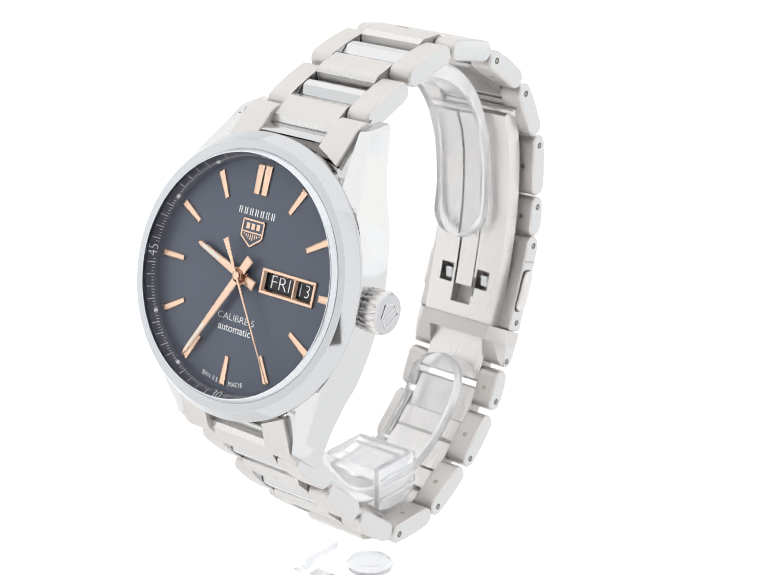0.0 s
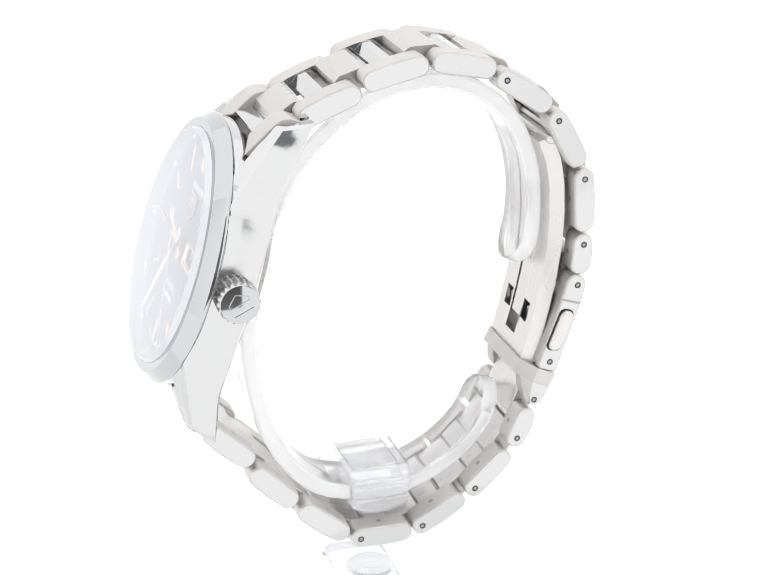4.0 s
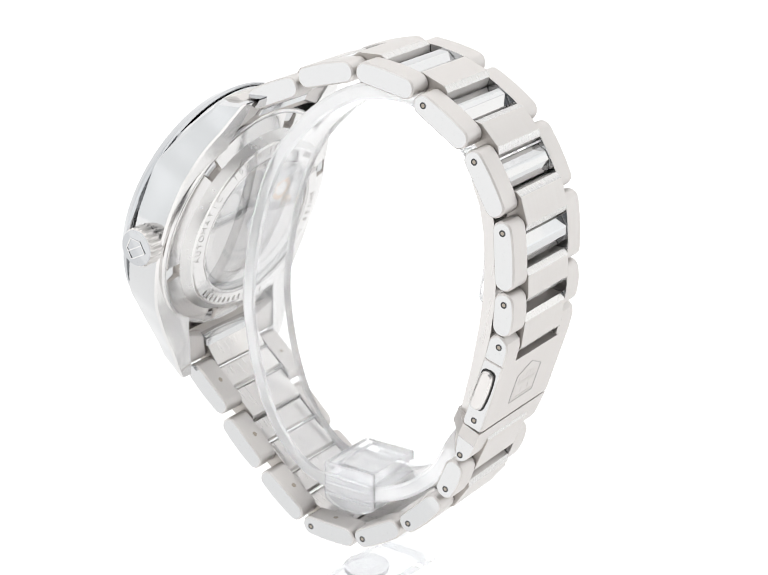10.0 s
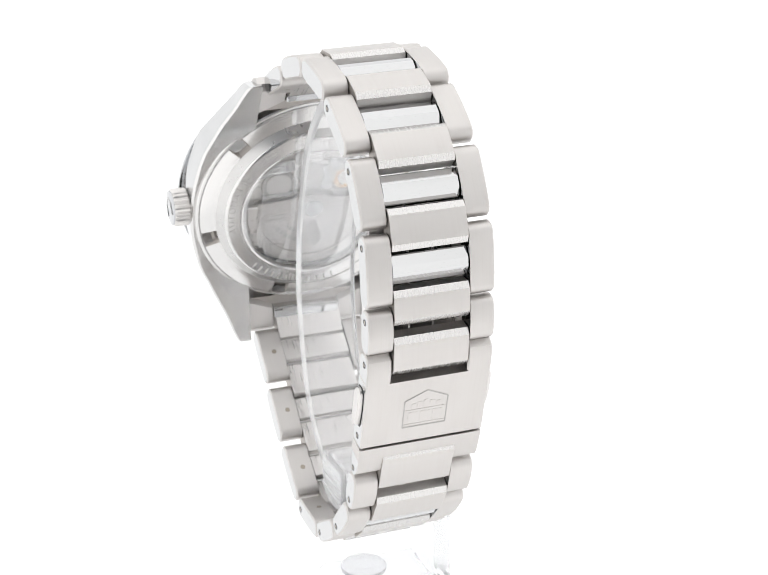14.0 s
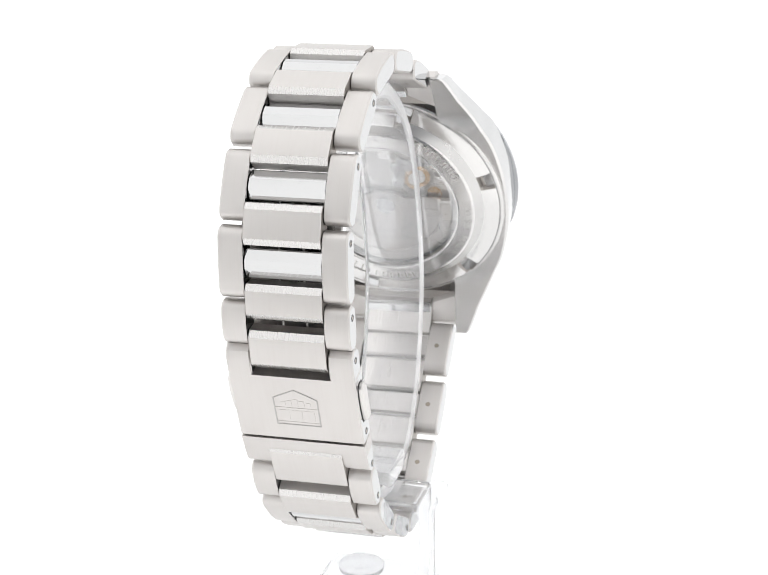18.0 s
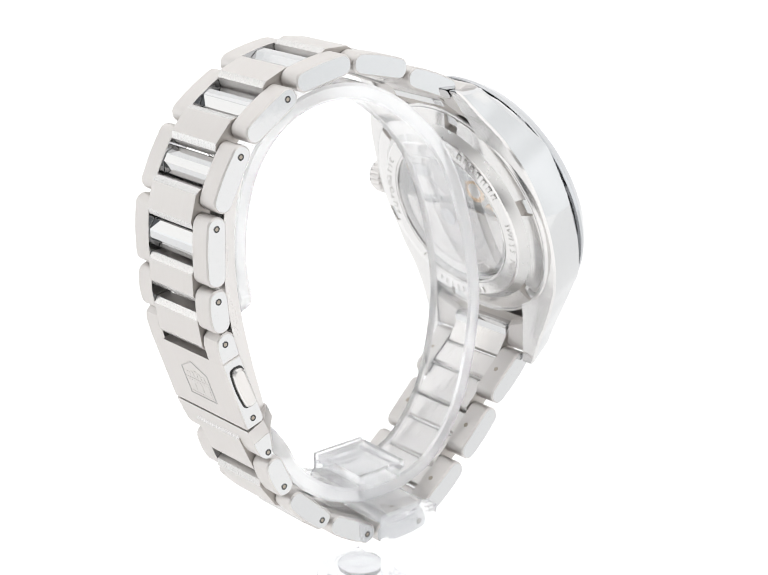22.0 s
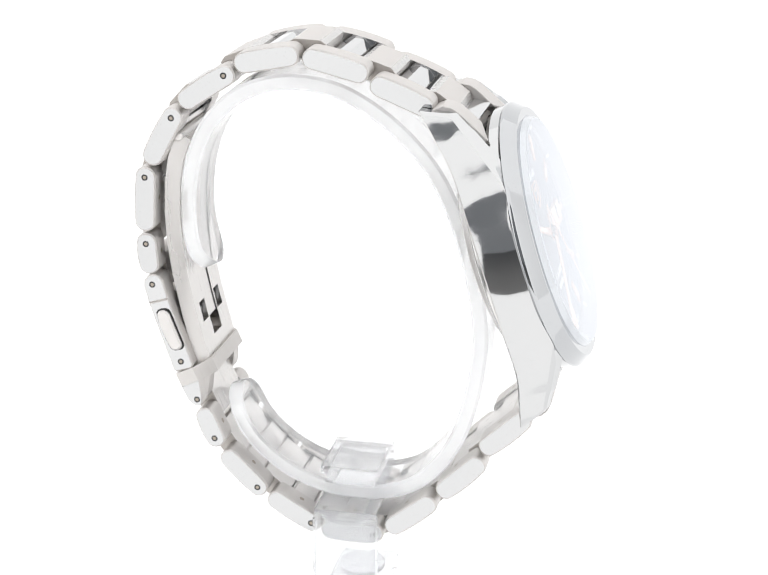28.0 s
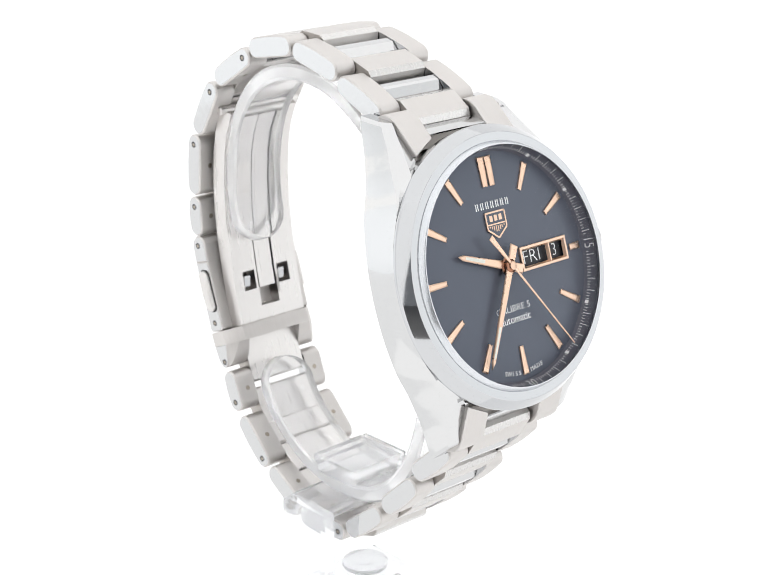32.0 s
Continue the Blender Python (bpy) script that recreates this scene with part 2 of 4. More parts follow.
# ---- the place: a light tent with an opening for the camera ----
def build_tent():
    # the grey table on which the tent stands
    bm = bmesh.new()
    vs = [bm.verts.new(p) for p in ((-1.6, -1.6, -0.025), (1.6, -1.6, -0.025), (1.6, 1.6, -0.025), (-1.6, 1.6, -0.025))]
    bm.faces.new(vs)
    me = bpy.data.meshes.new("ground")
    bm.to_mesh(me)
    bm.free()
    me.materials.append(FLOORING)
    tagged(new("ground", me), "grey tabletop under the light tent", "", "", "structure")
    # one white sheet: the table top that sweeps up into the back wall; its unseen front strip glows brighter
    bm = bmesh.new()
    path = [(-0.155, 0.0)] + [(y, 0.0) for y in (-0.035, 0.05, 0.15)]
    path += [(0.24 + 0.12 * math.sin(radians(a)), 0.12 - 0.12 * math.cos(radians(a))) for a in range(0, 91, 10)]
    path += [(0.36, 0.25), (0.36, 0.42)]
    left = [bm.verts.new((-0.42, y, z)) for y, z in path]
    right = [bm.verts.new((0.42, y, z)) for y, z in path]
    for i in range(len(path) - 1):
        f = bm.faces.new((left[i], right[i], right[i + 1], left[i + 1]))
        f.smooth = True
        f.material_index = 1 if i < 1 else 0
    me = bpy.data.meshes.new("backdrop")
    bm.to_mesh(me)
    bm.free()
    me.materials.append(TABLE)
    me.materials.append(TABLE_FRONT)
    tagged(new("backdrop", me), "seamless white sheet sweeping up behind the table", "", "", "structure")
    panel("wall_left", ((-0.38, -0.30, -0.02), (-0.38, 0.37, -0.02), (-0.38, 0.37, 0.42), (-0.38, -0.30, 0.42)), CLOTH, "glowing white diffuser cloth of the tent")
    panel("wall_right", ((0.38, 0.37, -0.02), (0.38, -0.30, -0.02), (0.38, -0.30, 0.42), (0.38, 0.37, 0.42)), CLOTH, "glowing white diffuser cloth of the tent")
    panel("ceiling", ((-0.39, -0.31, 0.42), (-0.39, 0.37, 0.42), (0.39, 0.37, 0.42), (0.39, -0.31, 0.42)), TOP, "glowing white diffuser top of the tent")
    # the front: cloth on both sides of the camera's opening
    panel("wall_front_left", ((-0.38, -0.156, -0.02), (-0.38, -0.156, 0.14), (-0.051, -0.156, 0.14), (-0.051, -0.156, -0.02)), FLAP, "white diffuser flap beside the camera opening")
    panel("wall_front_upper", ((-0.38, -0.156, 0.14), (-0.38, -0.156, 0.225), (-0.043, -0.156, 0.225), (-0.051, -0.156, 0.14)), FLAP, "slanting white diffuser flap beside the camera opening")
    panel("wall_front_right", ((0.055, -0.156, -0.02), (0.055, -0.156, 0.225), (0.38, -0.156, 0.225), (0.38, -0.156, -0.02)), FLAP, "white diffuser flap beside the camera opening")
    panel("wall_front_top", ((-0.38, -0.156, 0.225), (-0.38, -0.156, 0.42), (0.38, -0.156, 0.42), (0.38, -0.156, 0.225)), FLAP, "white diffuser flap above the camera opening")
    # added lights: one strip along each side wall, unseen by the camera
    for name, x in (("added_strip_light", -0.365), ("added_strip_light", 0.365)):
        bm = bmesh.new()
        block(bm, (x * 1000 - 4, 40, 60), (x * 1000 + 4, 130, 330), 2)
        tagged(new(name, mesh_of(name, bm, STRIP)), "tall white strip light added inside the tent wall", "lamp", "strip lights")


build_tent()

# ---- the wristwatch ----
watch = empty("wristwatch", "steel wristwatch with black dial on a clear stand", "watch")
# the head: dial centre, 12 o'clock up the tilted dial, its face outwards
TILT = 18.4
HEAD = Matrix(((1, 0, 0, 0.2), (0, math.sin(radians(TILT)), -math.cos(radians(TILT)), -28.85), (0, math.cos(radians(TILT)), math.sin(radians(TILT)), 8.35), (0, 0, 0, 1)))


def ease(x, a, b):
    f = min(1.0, max(0.0, (x - a) / (b - a)))
    return f * f * (3 - 2 * f)


def flank_u(v):
    k = abs(v)
    return (20.4 - k * k / 74.0 if k < 17.5 else 16.26 - 0.473 * (k - 17.5)) - 0.35 * ease(k, 11.0, 15.0) * (1 - ease(k, 20.0, 24.5))


def lug_ridge(k):
    """How far out the lug's ridge runs: round the bezel first, then straight to the tip."""
    return math.sqrt(20.8 ** 2 - k * k) if k < 15.5 else 13.76 - 0.32 * (k - 15.5)


def lean_in(k):
    """How far the flank's upper edge leans inwards."""
    return 0.12 + 0.75 * ease(k, 4.0, 13.0)


def build_case():
    # middle: a barrel and four lugs made of one solid
    bm = bmesh.new()
    lathe(bm, [(17.5, -7.3), (19.3, -7.3), (19.55, -7.0), (19.55, -3.2), (20.15, -2.6), (20.2, -0.8), (20.1, -0.7), (17.5, -0.7)], 96)
    for a0 in (48, 228):          # shoulders between the lugs
        lathe(bm, [(18.5, -0.72), (20.5, -0.72), (20.62, -0.85), (20.62, -2.3), (20.2, -2.9), (18.5, -2.9)], 32, a0, a0 + 84, True)
    for side in (1, -1):
        rows = []
        ks = [0, 2, 4, 5.5, 7, 8, 9, 10, 11, 11.6, 12.2, 12.8, 13.4, 14, 14.8, 15.4, 16, 16.5, 17, 17.4, 17.75, 18, 19, 20, 20.5, 21, 21.8, 22.4, 23.0, 23.5, 23.8, 24.0]
        for v in [-k for k in ks[:0:-1]] + ks:
            k = abs(v)
            back = -6.7 - 0.4 * (k / 12) ** 2 if k < 12 else -7.1 - (k - 12) * 0.10 - 2.75 * max(0, (k - 14) / 11) ** 2
            low = -1.38 + 0.85 * ease(k, 5.5, 12.3) - 0.49 * max(0, k - 12.3)     # upper edge of the flank
            high = -0.55 - 0.565 * max(0, k - 15.8)            # edge along the end piece
            end = 0.2 if k > 23.9 else 0.0
            u = flank_u(v)
            e = lean_in(k)
            edge = u - e
            ridge = (min(edge - 0.3, lug_ridge(k)), high - end)
            if k < 16.6:
                inner = [(10.15, high - 1.1), (ridge[0] - 0.3, high - 0.5)]
            else:                                              # a groove along the end piece
                inner = [(10.15, high - 1.6 - end), (10.66, high - 0.85 - end)]
            pts = inner + [ridge, (0.42 * ridge[0] + 0.58 * edge + 0.12, 0.42 * ridge[1] + 0.58 * low - end + 0.12), (edge, low - end), (u - 0.69 * e, low + 0.3 * (back - low)), (u - 0.48 * e, (low + back) / 2), (u - 0.23 * e, back + 0.25 * (low - back)),
                   (u - 0.06, back + 0.3), (u - 0.45, back + end), (10.15, back + end)]
            lean = 0.39 * min(1.0, max(0, (k - 20.5) / 3.0)) * (1 if v > 0 else -1)      # the end face slants outwards
            row = []
            for j, (a, b) in enumerate(pts):
                w = v + lean * (-b - 6.2)
                if 3 <= j <= 9:                                # the flank keeps its curve on the slanted end
                    a += flank_u(w) - u - 0.45 * max(0.0, k - 23.5)      # and is bevelled at its tip
                row.append(bm.verts.new((side * a, w, b)))
            rows.append(row)
        # the back faces take the lightened steel to look brightly lit
        for p, q in zip(rows, rows[1:]):
            for i in range(len(p)):
                bm.faces.new((p[i], p[(i + 1) % len(p)], q[(i + 1) % len(p)], q[i])).material_index = 1 if i in (8, 9) else 0
        bm.faces.new(rows[0]), bm.faces.new(rows[-1])
    part("case", bm, [FLANK, BACKSTEEL], watch, "polished steel case with bevelled lugs", HEAD, 9)
    bm = bmesh.new()
    lathe(bm, [(18.1, 0.4), (18.1, 1.55), (18.16, 1.66), (18.3, 1.72), (19.5, 1.72), (19.6, 1.68), (19.68, 1.58), (20.78, 0.16), (20.88, 0.0), (20.93, -0.14), (20.93, -0.45), (20.87, -0.54), (18.6, -0.54)], 160)
    part("bezel", bm, POLISHED, watch, "smooth polished steel bezel", HEAD, 20)
    bm = bmesh.new()
    # a black ring stands in for the shade in the seam
    lathe(bm, [(19.0, -0.53), (20.16, -0.53), (20.16, -0.62), (19.0, -0.62)], 96)
    part("bezel_seam", bm, GAP_BLACK, watch, "dark seam under the bezel", HEAD)
    bm = bmesh.new()
    lathe(bm, [(18.12, 1.4), (18.22, 1.72), (17.8, 2.5), (17.72, 2.58), (17.6, 2.62)], 128)
    part("crystal_edge", bm, RIM, watch, "pale mirror-like edge of the raised glass", HEAD)
    bm = bmesh.new()
    prof = [(17.61, 2.62), (14, 2.8), (9, 2.98), (4, 3.06), (0.001, 3.08)]
    lathe(bm, prof, 96)
    g = part("crystal", bm, SAPPHIRE, watch, "slightly domed clear sapphire glass", HEAD)
    g.visible_shadow = False
    # crown with its knurled rim and an engraved pentagon
    m = HEAD @ Matrix.Translation((0, 0.1, -4.2)) @ Matrix.Rotation(radians(90), 4, "Y")
    bm = bmesh.new()
    lathe(bm, [(1.9, 19.5), (1.9, 20.5)], 40)
    prof_n = 20
    rows = []
    for i in range(prof_n * 6):
        a = 2 * math.pi * i / (prof_n * 6)
        k = (0.0, 0.0, -0.1, -0.27, -0.27, -0.1)[i % 6]
        rows.append([bm.verts.new((r * math.cos(a), r * math.sin(a), z)) for r, z in
                     ((1.8, 20.3), (2.8 + k * .5, 20.3), (3.15 + k, 20.55), (3.15 + k, 22.6), (2.95 + k * .6, 22.95), (2.9, 23.0), (2.82, 23.2), (1.6, 23.34), (0.4, 23.37))])
    for i in range(len(rows)):
        p, q = rows[i], rows[(i + 1) % len(rows)]
        for k in range(len(p) - 1):
            bm.faces.new((p[k], q[k], q[k + 1], p[k + 1]))
    bm.faces.new([r[-1] for r in rows])
    for f in bm.faces:
        f.material_index = 1 if f.calc_center_median().z > 23.05 else 0
    crown = part("crown", bm, [BRUSHED_IN, POLISHED], watch, "knurled steel crown", m, 22)
    bm = bmesh.new()
    pent = [(-1.3, -1.55), (-1.3, 1.55), (0.65, 1.55), (1.75, 0.0), (0.65, -1.55)]
    for i in range(5):
        bars_of(bm, pent[i], pent[(i + 1) % 5], 0.13, 23.1, 23.43)
    bars_of(bm, (0.1, -1.55), (0.1, 1.55), 0.13, 23.1, 23.43)
    # the lightened steel paints the emblem's lines bright
    part("crown_emblem", bm, BACKSTEEL, crown, "engraved pentagon outline", turned(134))


def build_dial():
    bm = bmesh.new()
    x0, x1, y0, y1, xm = 3.4, 13.4, -1.6, 2.05, 9.55
    rim = [bm.verts.new((17.0 * math.cos(2 * math.pi * i / 128), 17.0 * math.sin(2 * math.pi * i / 128), 0)) for i in range(128)]
    hole = [bm.verts.new((*p, 0)) for p in ((x0 + .5, y0 + .5), (x0 + .5, y1 - .5), (x1 - .5, y1 - .5), (x1 - .5, y0 + .5))]
    edges = [bm.edges.new((r[i], r[(i + 1) % len(r)])) for r in (rim, hole) for i in range(len(r))]
    bmesh.ops.triangle_fill(bm, edges=edges, use_beauty=True)
    dial = part("dial", bm, DIAL, watch, "plain black lacquer dial", HEAD)
    bm = bmesh.new()
    # its top leans inwards: an added dark lining behind the glass edge
    lathe(bm, [(16.9, 0.0), (16.95, 0.15), (17.05, 0.25), (18.02, 1.42), (18.04, 1.5), (18.06, 1.68), (17.66, 2.46), (17.56, 2.54)], 128)
    part("flange", bm, FLANGE, watch, "sloping black minute ring", HEAD, 40)

    def on_flange(r):
        return 0.25 + (r - 17.05) * 1.206 + 0.03
    # ticks of the minute ring
    bm = bmesh.new()
    for i in range(240):
        a = 90 - i * 1.5
        if i % 60 in (0, 59, 1, 2, 58) or i % 20 in (0,):
            continue
        r0, r1, wd = (17.2, 17.93, 0.10) if i % 4 == 0 else (17.2, 17.5, 0.075)
        c, s = math.cos(radians(a)), math.sin(radians(a))
        t = Vector((-s, c, 0)) * wd / 2
        pts = [Vector((r0 * c, r0 * s, on_flange(r0))), Vector((r1 * c, r1 * s, on_flange(r1)))]
        bm.faces.new([bm.verts.new(p) for p in (pts[0] - t, pts[1] - t, pts[1] + t, pts[0] + t)])
    tagged(part("minute_ticks", bm, PRINT, watch, "fine white minute ticks", HEAD), kind="stuff")
    for i in range(12):
        if i % 3 == 0:
            continue
        bm = bmesh.new()
        slab(bm, [(-0.27, -0.25), (0.27, -0.25), (0.27, 0.25), (-0.27, 0.25)], -0.05, 0.05)
        part("minute_dot", bm, PRINT, watch, "", HEAD @ turned(90 - i * 30) @ Matrix.Translation((17.32, 0, on_flange(17.32))) @ Matrix.Rotation(radians(-50), 4, "Y"))
    for txt, a, flip in (("60", 90, 0), ("15", 0, 0), ("30", -90, 180), ("45", 180, 0)):
        bm = lettering(txt, 2.15, 0.02, 0.9, 0.03)
        m = turned(a - 90) @ Matrix.Translation((0, 17.56, on_flange(17.56) + 0.03)) @ Matrix.Rotation(radians(50), 4, "X") @ turned(flip)
        part("minute_numeral", bm, PRINT, watch, "white printed numeral", HEAD @ m)
    # applied markers
    def marker(wid0, wid1, r0, r1):
        bm = bmesh.new()
        outline = [(r0, -wid0 / 2), (r1, -wid1 / 2), (r1, wid1 / 2), (r0, wid0 / 2)]
        low = [bm.verts.new((*p, 0.0)) for p in outline]
        mid = [bm.verts.new((*p, 0.26)) for p in outline]
        top = [bm.verts.new((*p, 0.36)) for p in inset(outline, 0.2)]
        for a, b in ((low, mid), (mid, top)):
            for i in range(4):
                bm.faces.new((a[i], a[(i + 1) % 4], b[(i + 1) % 4], b[i]))
        bm.faces.new(top)
        return bm
    one = mesh_of("hour_marker", marker(0.72, 1.1, 11.9, 16.15), [GOLD], 12)
    for i in range(1, 12):
        part("hour_marker", one if i != 3 else mesh_of("hour_marker", marker(0.95, 1.1, 14.1, 16.15), [GOLD], 12), None, watch, "", HEAD @ turned(90 - 30 * i))
    for x in (-0.72, 0.72):
        part("hour_marker", marker(1.0, 1.25, 11.9, 16.3), [GOLD], watch, "one of the double markers at twelve", HEAD @ Matrix.Translation((x, 0, 0)) @ turned(90))
    # lettering on the dial
    bm = lettering("CALIBRE 5", 1.42, 0.02, 1.12, 0.02)
    part("dial_lettering", bm, PRINT, watch, "white printed words", HEAD @ Matrix.Translation((0.1, -6.35, 0.03)))
    bm = lettering("automatic", 1.62, 0.02, 0.98, 0.0)
    part("dial_lettering", bm, PRINT, watch, "white printed word", HEAD @ Matrix.Translation((0.2, -7.9, 0.03)))
    bm = bmesh.new()
    for word, mid in (("SWISS", 99.5), ("MADE", 81.0)):
        for k, ch in enumerate(word):
            a = -mid + (k - (len(word) - 1) / 2) * 2.6
            merge(bm, lettering(ch, 0.95, 0.02), turned(a + 90) @ Matrix.Translation((0, -15.75, 0.03)))
    part("dial_lettering", bm, PRINT, watch, "small white printed words", HEAD)
    # the model name: a row of plain bars
    bm = bmesh.new()
    for k in range(7):
        x = -3.1 + k * 1.03
        bars_of(bm, (x - 0.2, 8.72), (x - 0.2, 9.75), 0.17, 0.01, 0.05)
        bars_of(bm, (x + 0.2, 8.72), (x + 0.2, 9.75), 0.17, 0.01, 0.05)
    part("name_bars", bm, PRINT, watch, "row of white printed bars", HEAD)
    # shield emblem: a gold outline with plain gold shapes
    bm = bmesh.new()
    slab(bm, [(-1.95, 8.1), (-1.95, 5.7), (0, 4.3), (1.95, 5.7), (1.95, 8.1)], 0.0, 0.2, 0.05)
    emblem = part("shield_emblem", bm, DIAL, watch, "black shield emblem with a rose gold outline", HEAD)
    bm = bmesh.new()
    sh = [(-1.95, 8.1), (-1.95, 5.7), (0, 4.3), (1.95, 5.7), (1.95, 8.1)]
    for i in range(5):
        bars_of(bm, sh[i], sh[(i + 1) % 5], 0.24, 0.1, 0.28)
    bars_of(bm, (-1.95, 6.35), (1.95, 6.35), 0.2, 0.1, 0.28)
    part("shield_outline", bm, GOLD, emblem)
    bm = bmesh.new()
    for x in (-0.95, 0.0, 0.95):
        bars_of(bm, (x, 6.8), (x, 7.65), 0.62, 0.1, 0.26)
    for x in (-1.45, -1.0, -0.62, -0.2, 0.2, 0.62, 1.0, 1.45):
        lo = 5.95 - (1.5 - abs(x)) * 0.55
        bars_of(bm, (x, lo), (x, 6.1), 0.16, 0.1, 0.26)
    part("shield_shapes", bm, GOLD, emblem)
    # day and date window
    bm = bmesh.new()
    for lo, hi in (((x0, y1 - 0.45), (x1, y1)), ((x0, y0), (x1, y0 + 0.45)), ((x0, y0 + .4), (x0 + 0.45, y1 - .4)), ((x1 - 0.45, y0 + .4), (x1, y1 - .4)), ((xm - 0.13, y0 + .4), (xm + 0.2, y1 - .4))):
        slab(bm, [(lo[0], lo[1]), (hi[0], lo[1]), (hi[0], hi[1]), (lo[0], hi[1])], -0.1, 0.36, 0.05)
    for xa, xb in ((x0 + 0.44, xm - 0.12), (xm + 0.19, x1 - 0.44)):      # slopes down to the discs
        hole = [(xa, y0 + 0.44), (xb, y0 + 0.44), (xb, y1 - 0.44), (xa, y1 - 0.44)]
        up, down = [bm.verts.new((*p, 0.31)) for p in hole], [bm.verts.new((*p, -0.05)) for p in inset(hole, 0.22)]
        for i in range(4):
            bm.faces.new((up[i], up[(i + 1) % 4], down[(i + 1) % 4], down[i]))
    win = part("date_window", bm, GOLD, watch, "rose gold double frame of the day and date", HEAD, 10)
    bm = bmesh.new()
    slab(bm, [(x0 - .5, y0 - .5), (x1 + .5, y0 - .5), (x1 + .5, y1 + .5), (x0 - .5, y1 + .5)], -0.7, -0.55)
    part("date_disc", bm, DATEDISC, win)
    part("day_lettering", lettering("FRI", 2.85, 0.02, 1.06, 0.05), PRINT, win, "white printed day", Matrix.Translation((6.47, 0.22, -0.53)))
    part("date_numeral", lettering("13", 2.75, 0.02, 0.9, 0.05), PRINT, win, "white printed date", Matrix.Translation((10.8, 0.22, -0.53)))


def hand(pts, z0, z1, edge=0.12):
    bm = bmesh.new()
    slab(bm, pts, z0, z1, edge)
    return bm


def build_pointers():
    def at(angle):
        return HEAD @ turned(90 - angle)
    hour = part("hour_hand", hand([(-3.0, -0.75), (9.0, -0.42), (9.9, 0), (9.0, 0.42), (-3.0, 0.75)], 0.75, 1.0), GOLD, watch, "rose gold hour hand", at(289))
    part("lume_inlay", hand([(4.8, -0.26), (8.6, -0.2), (8.6, 0.2), (4.8, 0.26)], 0.98, 1.03, 0.0), LUME, hour)
    minute = part("minute_hand", hand([(-3.2, -0.72), (14.6, -0.36), (15.6, 0), (14.6, 0.36), (-3.2, 0.72)], 1.2, 1.45), GOLD, watch, "rose gold minute hand", at(209.3))
    part("lume_inlay", hand([(9.3, -0.2), (14.1, -0.15), (14.1, 0.15), (9.3, 0.2)], 1.43, 1.48, 0.0), LUME, minute)
    part("second_hand", hand([(-5.8, -0.48), (-1.0, -0.2), (16.7, -0.07), (16.7, 0.07), (-1.0, 0.2), (-5.8, 0.48)], 1.75, 1.9, 0.04), GOLD, watch, "thin rose gold second hand", at(145.5))
    bm = bmesh.new()
    lathe(bm, [(0.5, 0.0), (0.5, 0.75), (1.35, 0.75), (1.35, 0.95), (1.05, 1.02), (1.0, 1.5), (0.8, 1.66), (0.66, 1.72), (0.62, 1.95), (0.48, 2.02), (0.001, 2.04)], 32, slots=[0, 0, 0, 1, 1, 1, 1, 1, 0, 0])
    part("hand_hub", bm, [GOLD, DARK_GOLD], watch, "rose gold hub of the three pointers, darkened on its sides", HEAD)


